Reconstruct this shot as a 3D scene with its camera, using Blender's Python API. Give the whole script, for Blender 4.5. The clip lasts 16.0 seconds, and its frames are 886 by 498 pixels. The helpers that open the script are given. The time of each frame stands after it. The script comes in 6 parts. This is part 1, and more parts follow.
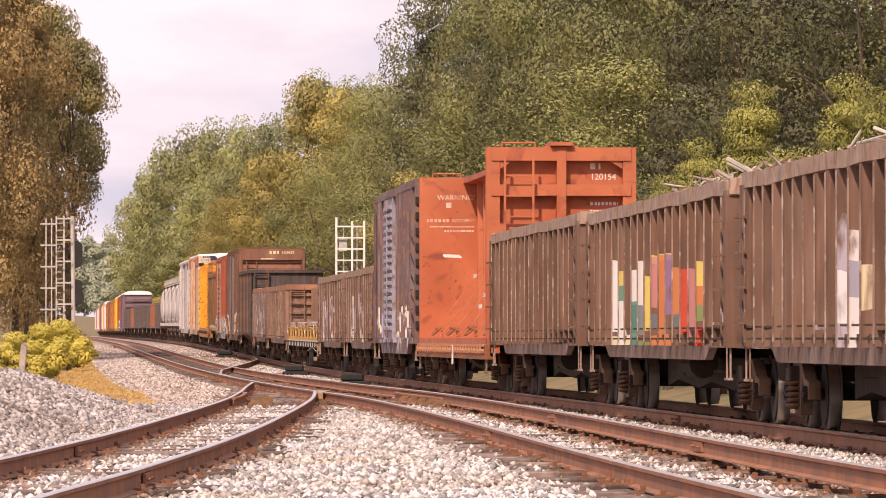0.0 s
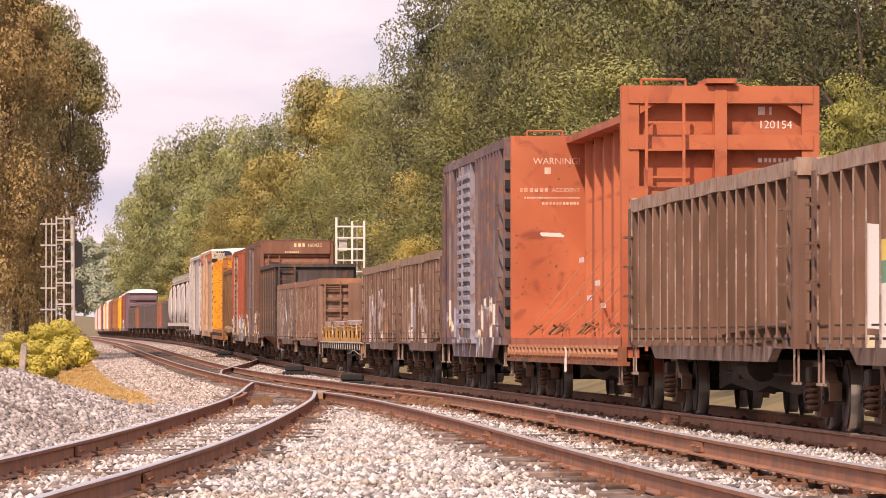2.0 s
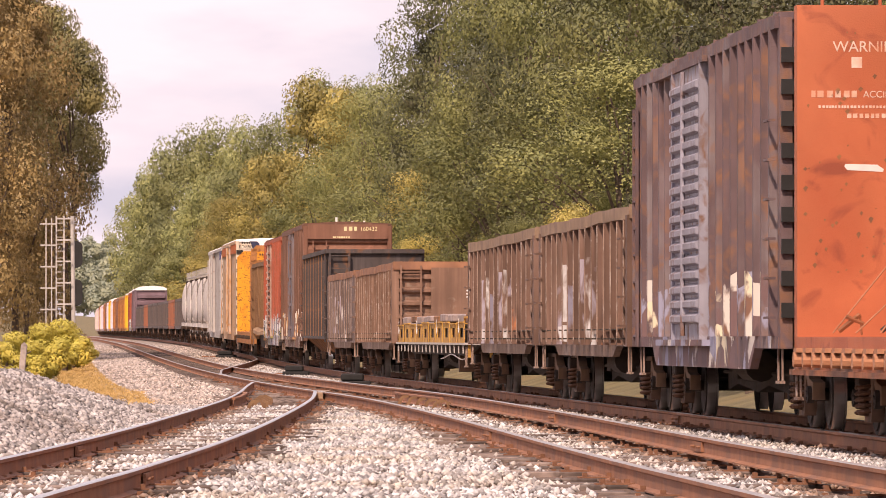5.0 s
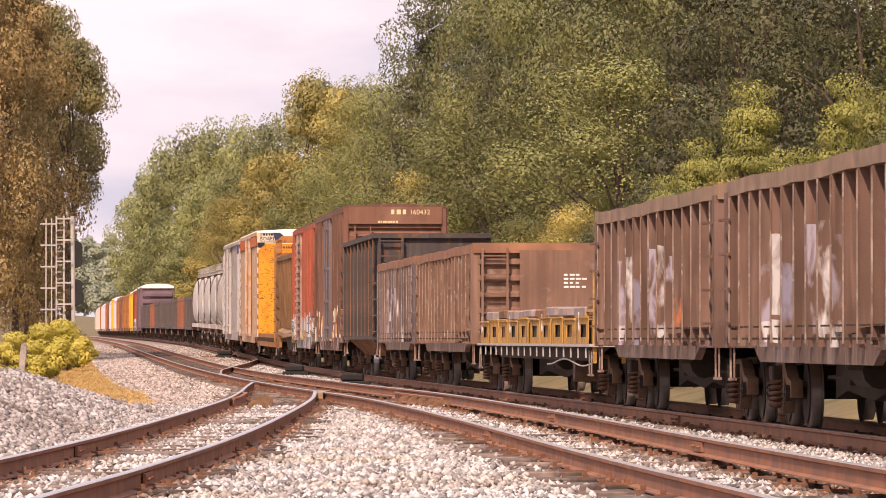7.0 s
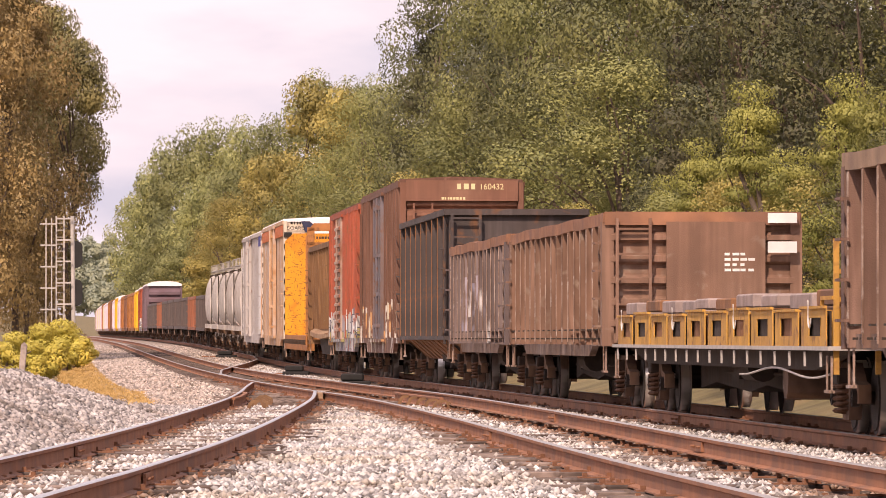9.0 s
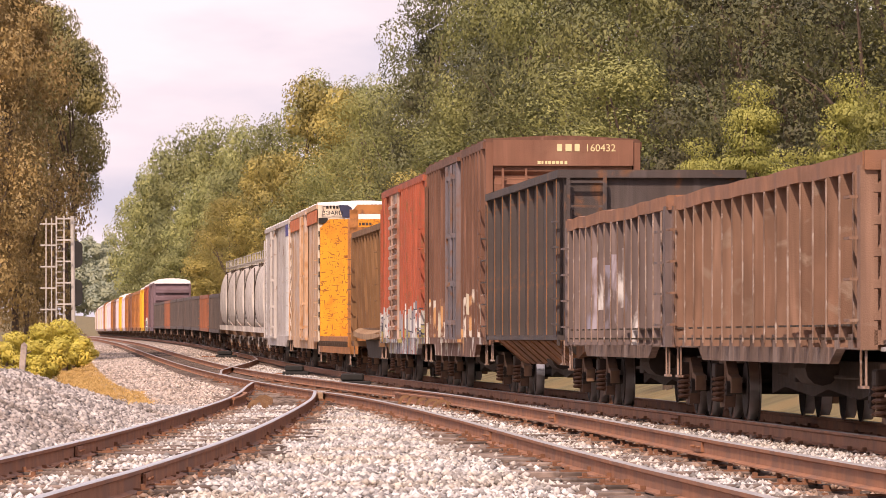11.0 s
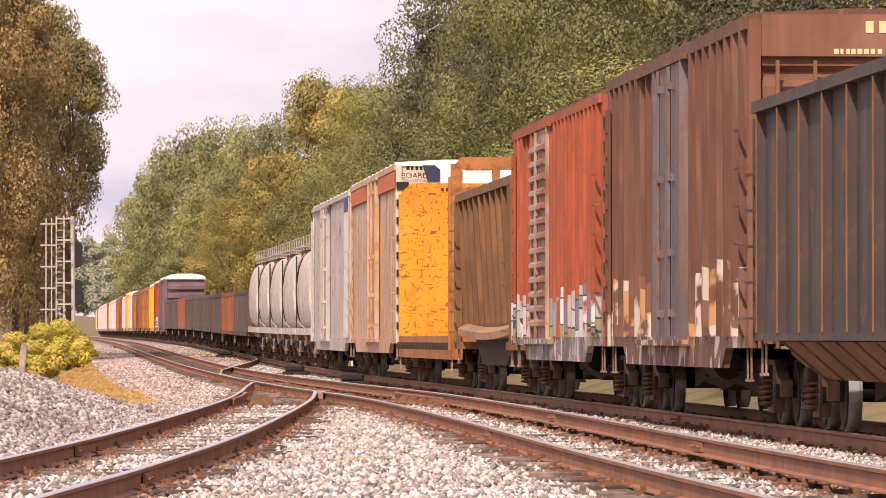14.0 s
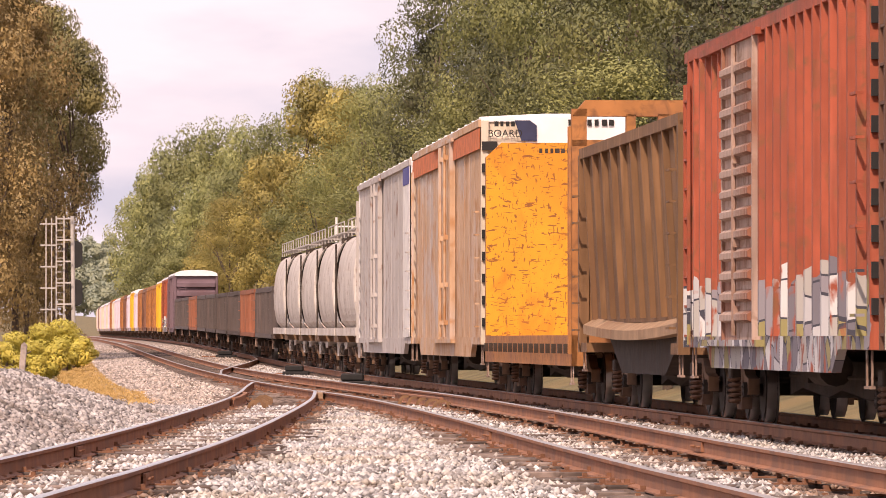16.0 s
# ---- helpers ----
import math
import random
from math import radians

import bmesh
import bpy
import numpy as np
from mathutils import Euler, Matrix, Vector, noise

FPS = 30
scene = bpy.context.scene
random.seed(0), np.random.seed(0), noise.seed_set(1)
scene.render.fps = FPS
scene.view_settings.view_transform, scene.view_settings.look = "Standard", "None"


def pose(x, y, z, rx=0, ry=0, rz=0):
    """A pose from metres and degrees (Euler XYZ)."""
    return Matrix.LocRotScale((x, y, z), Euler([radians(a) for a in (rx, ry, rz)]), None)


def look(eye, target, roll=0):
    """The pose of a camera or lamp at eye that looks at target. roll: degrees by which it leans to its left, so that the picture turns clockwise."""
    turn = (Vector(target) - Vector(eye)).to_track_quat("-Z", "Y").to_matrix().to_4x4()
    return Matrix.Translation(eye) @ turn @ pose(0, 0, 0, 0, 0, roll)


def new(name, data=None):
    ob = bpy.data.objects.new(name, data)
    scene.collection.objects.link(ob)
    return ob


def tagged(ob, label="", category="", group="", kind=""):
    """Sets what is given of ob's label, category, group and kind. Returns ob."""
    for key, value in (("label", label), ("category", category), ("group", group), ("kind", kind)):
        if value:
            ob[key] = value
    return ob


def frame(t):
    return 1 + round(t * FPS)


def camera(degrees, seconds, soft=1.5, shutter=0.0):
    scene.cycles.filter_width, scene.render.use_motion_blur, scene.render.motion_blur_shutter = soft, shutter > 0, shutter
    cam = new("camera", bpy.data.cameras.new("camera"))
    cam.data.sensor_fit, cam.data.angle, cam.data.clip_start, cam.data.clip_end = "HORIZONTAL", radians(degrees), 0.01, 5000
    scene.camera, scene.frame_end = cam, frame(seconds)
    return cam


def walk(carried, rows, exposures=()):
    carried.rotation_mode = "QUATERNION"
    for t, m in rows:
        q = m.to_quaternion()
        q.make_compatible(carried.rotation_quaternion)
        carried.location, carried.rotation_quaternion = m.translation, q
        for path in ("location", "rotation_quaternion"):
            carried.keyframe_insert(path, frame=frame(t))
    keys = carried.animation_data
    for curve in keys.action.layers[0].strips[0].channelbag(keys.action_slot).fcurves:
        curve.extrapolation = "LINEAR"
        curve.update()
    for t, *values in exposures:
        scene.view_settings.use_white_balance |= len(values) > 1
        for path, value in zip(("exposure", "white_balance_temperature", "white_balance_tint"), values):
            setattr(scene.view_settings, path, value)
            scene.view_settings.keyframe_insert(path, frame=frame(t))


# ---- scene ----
# ---------- camera: a long lens on a tripod beside the line ----------
EYE_Z = 1.06
cam = camera(8.337, 16.0, soft=0.6, shutter=0.1)
CAM_POSE = pose(0, 0, EYE_Z, 90 + math.degrees(math.atan2(159, 10755)), 0, 0)
walk(cam, [(0.0, CAM_POSE), (16.0, CAM_POSE)], exposures=[(0.0, 0.19, 7100, 29), (16.0, 0.19, 7100, 29)])

# ---------- world and sun ----------
SUN_EL, SUN_AZ = radians(42), radians(-17)      # azimuth from straight behind the camera, negative: to its left
world = bpy.data.worlds.new("world")
scene.world = world
world.use_nodes = True
wn = world.node_tree.nodes
wl = world.node_tree.links
wn.clear()
w_out = wn.new("ShaderNodeOutputWorld")
w_bg = wn.new("ShaderNodeBackground")
w_bg.inputs["Strength"].default_value = 0.11
sky = wn.new("ShaderNodeTexSky")
sky.sky_type = "NISHITA"
sky.sun_disc = False
sky.sun_elevation = SUN_EL
sky.sun_rotation = math.pi - SUN_AZ
sky.dust_density = 3.0
w_co = wn.new("ShaderNodeTexCoord")
w_map = wn.new("ShaderNodeMapping")
w_map.inputs["Scale"].default_value = (9, 9, 30)
w_map.inputs["Rotation"].default_value = (0, radians(-40), 0)
w_noise = wn.new("ShaderNodeTexNoise")
w_noise.inputs["Scale"].default_value = 1.6
w_noise.inputs["Detail"].default_value = 5
w_ramp = wn.new("ShaderNodeValToRGB")
w_ramp.color_ramp.elements[0].position = 0.36
w_ramp.color_ramp.elements[0].color = (5.9, 6.3, 7.3, 1)
w_ramp.color_ramp.elements[1].position = 0.60
w_ramp.color_ramp.elements[1].color = (9.1, 8.7, 9.0, 1)
w_mix = wn.new("ShaderNodeMix")
w_mix.data_type = "RGBA"
w_mix.inputs[0].default_value = 0.86
wl.new(w_co.outputs["Generated"], w_map.inputs["Vector"])
wl.new(w_map.outputs["Vector"], w_noise.inputs["Vector"])
wl.new(w_noise.outputs["Fac"], w_ramp.inputs["Fac"])
wl.new(sky.outputs["Color"], w_mix.inputs[6])
wl.new(w_ramp.outputs["Color"], w_mix.inputs[7])
wl.new(w_mix.outputs[2], w_bg.inputs["Color"])
wl.new(w_bg.outputs["Background"], w_out.inputs["Surface"])

sun_data = bpy.data.lights.new("sun", "SUN")
sun_data.energy, sun_data.angle, sun_data.color = 3.6, radians(1.2), (1.0, 0.87, 0.68)
sun = new("sun", sun_data)
sun_from = Vector((math.sin(SUN_AZ) * math.cos(SUN_EL), -math.cos(SUN_AZ) * math.cos(SUN_EL), math.sin(SUN_EL)))
sun.matrix_world = look(sun_from * 60, (0, 0, 0))

# ---------- the line in plan ----------
def smooth(x, pts):
    """A smooth curve through a few support points (x, y)."""
    if x <= pts[0][0]:
        return pts[0][1] + (x - pts[0][0]) * (pts[1][1] - pts[0][1]) / (pts[1][0] - pts[0][0])
    if x >= pts[-1][0]:
        return pts[-1][1] + (x - pts[-1][0]) * (pts[-1][1] - pts[-2][1]) / (pts[-1][0] - pts[-2][0])
    for i in range(len(pts) - 1):
        (x0, y0), (x1, y1) = pts[i], pts[i + 1]
        if x0 <= x <= x1:
            m0 = (y1 - pts[i - 1][1]) / (x1 - pts[i - 1][0]) if i else (y1 - y0) / (x1 - x0)
            m1 = (pts[i + 2][1] - y0) / (pts[i + 2][0] - x0) if i + 2 < len(pts) else (y1 - y0) / (x1 - x0)
            h, u = x1 - x0, (x - x0) / (x1 - x0)
            return ((2 * u**3 - 3 * u**2 + 1) * y0 + (u**3 - 2 * u**2 + u) * h * m0 + (3 * u**2 - 2 * u**3) * y1 + (u**3 - u**2) * h * m1)


GRADE = [(0, 0), (170, 0), (230, 0.1), (300, 0.35), (400, 0.75), (600, 1.15), (1100, 1.8), (1500, 2.2)]


def line_z(d):
    return 0.0 if d <= 170 else smooth(d, GRADE)


def train_x(d):
    return 9.526 - 0.0605 * d - 6.2e-6 * d * d + 2.0e-5 * max(0.0, d - 700) ** 2


SPACING = [(0, 4.1), (50, 4.05), (85, 3.6), (110, 3.5), (140, 4.0), (220, 4.4), (320, 4.7), (500, 5.0), (1000, 5.2)]


def main_x(d):
    return train_x(d) - smooth(d, SPACING)


SIDING = [(20, -3.75), (40, -3.5), (50, -3.25), (66, -3.02), (85, -2.98), (107, -3.08), (122, -3.32), (135, -3.62), (150, -3.94)]


def siding_x(d):
    return smooth(d, SIDING) if d < 150 else main_x(d) - 0.15


def run_of(t):
    """How far the train has come by t seconds."""
    return 14.317 * t + 0.034 * t * t

# ---------- materials ----------
def mat(name, base, rough=0.8, metal=0.0, var=0.25, scale=4.0, second=None, bump=0.3, fine=60.0, streak=0.0, rust=None, rust_amt=0.45, graffiti=None, rnd=0.0, specks=None, tags=(), wear=0.30, stains=None):
    m = bpy.data.materials.new(name)
    m.use_nodes = True
    nt = m.node_tree
    n, l = nt.nodes, nt.links
    b = n["Principled BSDF"]
    b.inputs["Roughness"].default_value = rough
    b.inputs["Metallic"].default_value = metal
    co = n.new("ShaderNodeTexCoord")

    def noise_of(sc, detail=4, vec=None, stretch=None, dist=0.0):
        t = n.new("ShaderNodeTexNoise")
        t.inputs["Scale"].default_value = sc
        t.inputs["Detail"].default_value = detail
        t.inputs["Distortion"].default_value = dist
        src = co.outputs["Object"]
        if stretch:
            mp = n.new("ShaderNodeMapping")
            mp.inputs["Scale"].default_value = stretch
            l.new(src, mp.inputs["Vector"])
            src = mp.outputs["Vector"]
        l.new(src, t.inputs["Vector"])
        return t.outputs["Fac"]

    def ramp(fac, lo, hi, c0=(0, 0, 0, 1), c1=(1, 1, 1, 1)):
        r = n.new("ShaderNodeValToRGB")
        r.color_ramp.elements[0].position, r.color_ramp.elements[1].position = lo, hi
        r.color_ramp.elements[0].color, r.color_ramp.elements[1].color = c0, c1
        l.new(fac, r.inputs["Fac"])
        return r.outputs["Color"]

    def mix(fac, a, c, mode="MIX"):
        x = n.new("ShaderNodeMix")
        x.data_type, x.blend_type = "RGBA", mode
        for sock, v in ((x.inputs[0], fac), (x.inputs[6], a), (x.inputs[7], c)):
            if isinstance(v, (int, float)):
                sock.default_value = v
            elif isinstance(v, tuple):
                sock.default_value = (*v[:3], 1)
            else:
                l.new(v, sock)
        return x.outputs[2]

    def mth(op, a, c):
        x = n.new("ShaderNodeMath")
        x.operation = op
        for sock, v in zip(x.inputs, (a, c)):
            if isinstance(v, (int, float)):
                sock.default_value = v
            else:
                l.new(v, sock)
        return x.outputs[0]

    dark = tuple(c * (1 - var) for c in base)
    lite = tuple(min(1, c * (1 + var)) for c in base)
    col = mix(ramp(noise_of(scale), 0.3, 0.7), dark, lite)
    if second:
        col = mix(ramp(noise_of(scale * 0.37, 6, dist=0.6), 0.48, 0.62), col, second)
    if rust:
        col = mix(mth("MULTIPLY", ramp(noise_of(scale * 1.7, 8, dist=1.2), 0.62 - 0.25 * rust_amt, 0.70), 0.9), col, rust)
    if streak:
        s = ramp(noise_of(1.0, 5, stretch=(6, 6, 0.35), dist=0.3), 0.42, 0.62)
        col = mix(mth("MULTIPLY", s, streak), col, tuple(c * 0.45 for c in base))
        s = ramp(noise_of(1.0, 6, stretch=(5, 5, 0.4), dist=0.4), 0.56, 0.72)
        col = mix(mth("MULTIPLY", s, streak * 1.3), col, tuple(min(1, c * 1.7 + 0.03) for c in base))
    if specks:
        v2 = noise_of(11.0, 5, stretch=(0.45, 0.45, 1.6), dist=0.7)
        col = mix(mth("MULTIPLY", ramp(v2, 0.60, 0.63), 0.85), col, specks)
        v3 = noise_of(13.0, 5, stretch=(1.6, 1.6, 0.5), dist=0.5)
        col = mix(mth("MULTIPLY", ramp(v3, 0.61, 0.64), 0.85), col, specks)
    if graffiti:
        (y0, y1, z0, z1), tints, cell, order, cover = graffiti
        sep = n.new("ShaderNodeSeparateXYZ")
        l.new(co.outputs["Object"], sep.inputs[0])
        wob = mth("MULTIPLY", mth("SUBTRACT", noise_of(1.3, 3), 0.5), 0.9)
        yy, zz = mth("ADD", sep.outputs[1], wob), mth("ADD", sep.outputs[2], wob)
        inside = mth("MULTIPLY", mth("MULTIPLY", mth("GREATER_THAN", yy, y0), mth("LESS_THAN", yy, y1)), mth("MULTIPLY", mth("GREATER_THAN", zz, z0), mth("LESS_THAN", zz, z1)))
        vo = n.new("ShaderNodeTexVoronoi")
        vo.inputs["Scale"].default_value = 1.0
        mp = n.new("ShaderNodeMapping")
        mp.inputs["Scale"].default_value = (0.01, cell[0], cell[1])
        mp.inputs["Rotation"].default_value = (radians(cell[2]), 0, 0)
        l.new(co.outputs["Object"], mp.inputs["Vector"])
        l.new(mp.outputs["Vector"], vo.inputs["Vector"])
        pick = n.new("ShaderNodeSeparateColor")
        l.new(vo.outputs["Color"], pick.inputs[0])
        r = n.new("ShaderNodeValToRGB")
        r.color_ramp.interpolation = "CONSTANT"
        while len(r.color_ramp.elements) < len(tints):
            r.color_ramp.elements.new(0.5)
        for i, c in enumerate(tints):
            r.color_ramp.elements[i].position = i / len(tints)
            r.color_ramp.elements[i].color = (*c, 1)
        place = mth("DIVIDE", mth("SUBTRACT", sep.outputs[1], y0), y1 - y0)
        l.new(mth("ADD", mth("MULTIPLY", pick.outputs[0], 1 - order), mth("MULTIPLY", place, order)), r.inputs["Fac"])
        keep = mth("MULTIPLY", inside, ramp(noise_of(3.4, 6, stretch=(1, 0.6, 0.45), dist=0.5), 0.56 - 0.22 * cover, 0.62 - 0.22 * cover))
        paint = r.outputs["Color"]
        if cell[2]:
            edge = n.new("ShaderNodeTexVoronoi")
            edge.feature = "DISTANCE_TO_EDGE"
            edge.inputs["Scale"].default_value = 1.0
            l.new(mp.outputs["Vector"], edge.inputs["Vector"])
            paint = mix(mth("LESS_THAN", edge.outputs["Distance"], 0.02), paint, (0.05, 0.05, 0.07))
        col = mix(keep, col, paint)
    if stains:
        v4 = noise_of(1.3, 8, stretch=(1, 1, 0.45), dist=1.2)
        col = mix(mth("MULTIPLY", ramp(v4, 0.52, 0.70), 0.7), col, stains)
    if tags:
        sep = n.new("ShaderNodeSeparateXYZ")
        l.new(co.outputs["Object"], sep.inputs[0])
        yy = mth("ADD", sep.outputs[1], mth("MULTIPLY", mth("SUBTRACT", noise_of(1.9, 3), 0.5), 0.35))
        zz = mth("ADD", sep.outputs[2], mth("MULTIPLY", mth("SUBTRACT", noise_of(1.5, 3), 0.5), 0.22))
        hold = ramp(noise_of(5.0, 6, stretch=(1, 1.6, 0.35), dist=0.4), wear, wear + 0.14)
        near_side = mth("LESS_THAN", sep.outputs[0], 0.0)
        keep = mth("MULTIPLY", hold, near_side)

        def within(src, lo, hi):
            x = n.new("ShaderNodeMath")
            x.operation = "COMPARE"
            l.new(src, x.inputs[0])
            x.inputs[1].default_value, x.inputs[2].default_value = (lo + hi) / 2, abs(hi - lo) / 2
            return x.outputs[0]

        for ya, yb, za, zb, tint in tags:
            box = mth("MULTIPLY", within(yy, ya, yb), within(zz, za, zb))
            col = mix(mth("MULTIPLY", mth("MULTIPLY", box, keep), 0.88), col, SPRAY[tint])
    if rnd:
        oi = n.new("ShaderNodeObjectInfo")
        hs = n.new("ShaderNodeHueSaturation")
        l.new(mth("ADD", 1 - rnd, mth("MULTIPLY", oi.outputs["Random"], 2 * rnd)), hs.inputs["Value"])
        l.new(col, hs.inputs["Color"])
        col = hs.outputs["Color"]
    l.new(col, b.inputs["Base Color"])
    if bump:
        bp = n.new("ShaderNodeBump")
        bp.inputs["Strength"].default_value = bump
        bp.inputs["Distance"].default_value = 0.02
        l.new(noise_of(fine, 6), bp.inputs["Height"])
        l.new(bp.outputs["Normal"], b.inputs["Normal"])
    return m


def leaf_mat(name, base, other):
    m = bpy.data.materials.new(name)
    m.use_nodes = True
    nt = m.node_tree
    n, l = nt.nodes, nt.links
    b = n["Principled BSDF"]
    b.inputs["Roughness"].default_value = 0.65
    geo = n.new("ShaderNodeNewGeometry")
    oi = n.new("ShaderNodeObjectInfo")
    r = n.new("ShaderNodeValToRGB")
    r.color_ramp.elements[0].color = (*[c * 0.75 for c in base], 1)
    r.color_ramp.elements[1].color = (*[0.6 * a + 0.4 * c for a, c in zip(base, other)], 1)
    e = r.color_ramp.elements.new(0.55)
    e.color = (*base, 1)
    l.new(geo.outputs["Random Per Island"], r.inputs["Fac"])
    co = n.new("ShaderNodeTexCoord")
    no = n.new("ShaderNodeTexNoise")
    no.inputs["Scale"].default_value = 0.45
    no.inputs["Detail"].default_value = 3
    l.new(co.outputs["Object"], no.inputs["Vector"])
    mx = n.new("ShaderNodeMix")
    mx.data_type = "RGBA"
    rr = n.new("ShaderNodeValToRGB")
    rr.color_ramp.elements[0].position, rr.color_ramp.elements[1].position = 0.42, 0.66
    l.new(no.outputs["Fac"], rr.inputs["Fac"])
    l.new(rr.outputs["Color"], mx.inputs[0])
    l.new(r.outputs["Color"], mx.inputs[6])
    mx.inputs[7].default_value = (*[min(1, 0.35 * a + 0.75 * c) for a, c in zip(base, other)], 1)
    hs = n.new("ShaderNodeHueSaturation")
    mt = n.new("ShaderNodeMath")
    mt.operation = "MULTIPLY_ADD"
    l.new(oi.outputs["Random"], mt.inputs[0])
    mt.inputs[1].default_value, mt.inputs[2].default_value = 0.7, 0.68
    l.new(mt.outputs[0], hs.inputs["Value"])
    l.new(mx.outputs[2], hs.inputs["Color"])
    l.new(hs.outputs["Color"], b.inputs["Base Color"])
    tr = n.new("ShaderNodeBsdfTranslucent")
    l.new(hs.outputs["Color"], tr.inputs["Color"])
    ms = n.new("ShaderNodeMixShader")
    ms.inputs[0].default_value = 0.2
    l.new(b.outputs["BSDF"], ms.inputs[1])
    l.new(tr.outputs["BSDF"], ms.inputs[2])
    l.new(ms.outputs["Shader"], n["Material Output"].inputs["Surface"])
    return m


SPRAY = {"white": (0.66, 0.65, 0.66), "cream": (0.66, 0.58, 0.40), "teal": (0.06, 0.22, 0.20), "slate": (0.12, 0.15, 0.17), "lemon": (0.62, 0.50, 0.14), "orange": (0.55, 0.19, 0.07), "pink": (0.48, 0.20, 0.20), "purple": (0.26, 0.14, 0.28), "red": (0.56, 0.06, 0.03), "green": (0.20, 0.26, 0.10), "lilac": (0.42, 0.38, 0.46), "dusk": (0.26, 0.25, 0.33)}
BRIGHT_TAG = [(4.7, 5.8, 1.15, 2.2, "white"), (3.6, 4.7, 1.6, 2.05, "lemon"), (3.7, 5.3, 1.55, 1.82, "teal"), (3.5, 4.6, 0.8, 1.6, "white"), (2.1, 2.9, 1.55, 2.05, "white"), (1.05, 1.95, 1.1, 2.15, "white"), (2.1, 2.9, 0.85, 1.6, "teal"), (1.05, 1.95, 1.1, 1.55, "slate"), (0.05, 0.95, 1.2, 1.9, "lemon"), (-1.0, -0.2, 1.5, 2.2, "pink"), (-2.0, -1.0, 0.8, 2.2, "orange"), (-3.0, -2.0, 1.4, 2.2, "purple")]
BRIGHT_BASE = [(2.2, 5.9, 0.75, 1.08, "cream"), (-0.4, 2.4, 0.75, 1.03, "green"), (-3.0, -0.3, 0.75, 1.1, "orange"), (-2.9, -0.2, 2.12, 2.22, "lemon"), (-1.0, -0.1, 1.2, 1.4, "slate"), (-4.1, -3.1, 1.35, 2.0, "orange"), (-5.2, -4.1, 1.15, 2.0, "red"), (-4.1, -3.1, 1.22, 1.38, "slate"), (-6.0, -5.3, 1.1, 1.95, "pink"), (-7.0, -6.0, 1.5, 1.9, "orange"), (-7.0, -6.2, 1.75, 2.05, "lemon"), (-7.0, -6.1, 1.28, 1.5, "green"), (-7.1, -6.0, 0.75, 1.2, "red"), (-9.6, -9.0, 0.8, 1.4, "lilac")]
TALL_TAG = [(0.05, 0.95, 0.85, 2.35, "lilac"), (0.05, 0.95, 1.25, 1.75, "white"), (-0.95, -0.05, 0.85, 2.2, "white"), (-0.95, -0.05, 1.5, 1.9, "dusk"), (-1.95, -1.05, 1.35, 1.8, "cream"), (2.1, 2.9, 1.1, 1.16, "lilac")]
STREAK_TAG = [(4.1, 4.8, 0.9, 2.2, "lilac"), (3.0, 3.7, 1.3, 2.25, "white"), (3.0, 4.8, 1.0, 1.25, "white"), (1.9, 2.6, 0.9, 1.9, "dusk"), (-0.3, 0.35, 0.85, 2.3, "lilac"), (-1.5, -0.8, 1.1, 2.35, "white"), (-2.6, -1.9, 1.4, 2.2, "lilac"), (-2.6, -1.9, 0.9, 1.3, "white"), (-3.6, -3.0, 0.9, 1.6, "orange")]
BLUE_TAG = [(4.1, 4.8, 1.2, 2.1, "dusk"), (3.0, 3.7, 1.2, 2.3, "lilac"), (1.9, 2.6, 1.5, 2.4, "white"), (0.8, 1.5, 1.2, 2.2, "dusk"), (-0.3, 0.3, 1.3, 2.3, "lilac"), (-1.5, -0.8, 1.5, 2.4, "white"), (-2.6, -1.9, 1.3, 2.1, "dusk"), (-3.6, -3.0, 1.0, 1.6, "white")]
M_RAIL = mat("rusty_rail_steel", (0.31, 0.138, 0.072), 0.8, 0.0, 0.2, 3, second=(0.23, 0.112, 0.07), fine=40)
M_RAIL_TOP = mat("worn_rail_head", (0.42, 0.38, 0.35), 0.45, 0.6, 0.15, 2, bump=0.1)
M_RAIL_BRIGHT = mat("polished_rail_head", (0.6, 0.58, 0.56), 0.3, 0.9, 0.1, 2, bump=0.05)
M_TIE = mat("creosoted_tie", (0.09, 0.065, 0.055), 0.9, 0, 0.35, 6, second=(0.27, 0.21, 0.18), fine=30, rnd=0.3)
M_PLATE = mat("rusty_tie_plate", (0.22, 0.10, 0.055), 0.85, 0.1, 0.3, 8)
M_GROUND = mat("grassy_soil", (0.16, 0.13, 0.06), 0.95, 0, 0.35, 0.6, second=(0.22, 0.16, 0.07), fine=20, bump=0.8)
M_BED = mat("ballast_bed", (0.37, 0.31, 0.27), 0.95, 0, 0.45, 5, second=(0.30, 0.23, 0.18), fine=22, bump=1.0, specks=(0.16, 0.12, 0.10))
M_FOULBED = mat("rust_fouled_bed", (0.15, 0.095, 0.068), 0.95, 0, 0.45, 6, second=(0.22, 0.15, 0.11), fine=22, bump=1.0)
# black for oil and for the train's shade painted into the stones
M_OILED_SHADE = mat("oily_ballast_with_shade", (0.055, 0.042, 0.036), 0.95, 0, 0.45, 5, second=(0.09, 0.065, 0.05), fine=22, bump=1.0)
M_GRASSDRY = leaf_mat("dry_grass", (0.62, 0.40, 0.14), (0.74, 0.48, 0.18))
M_IRON = mat("dirty_iron_and_shade_plates", (0.05, 0.037, 0.03), 0.9, 0.0, 0.35, 5, second=(0.045, 0.027, 0.018), fine=30)
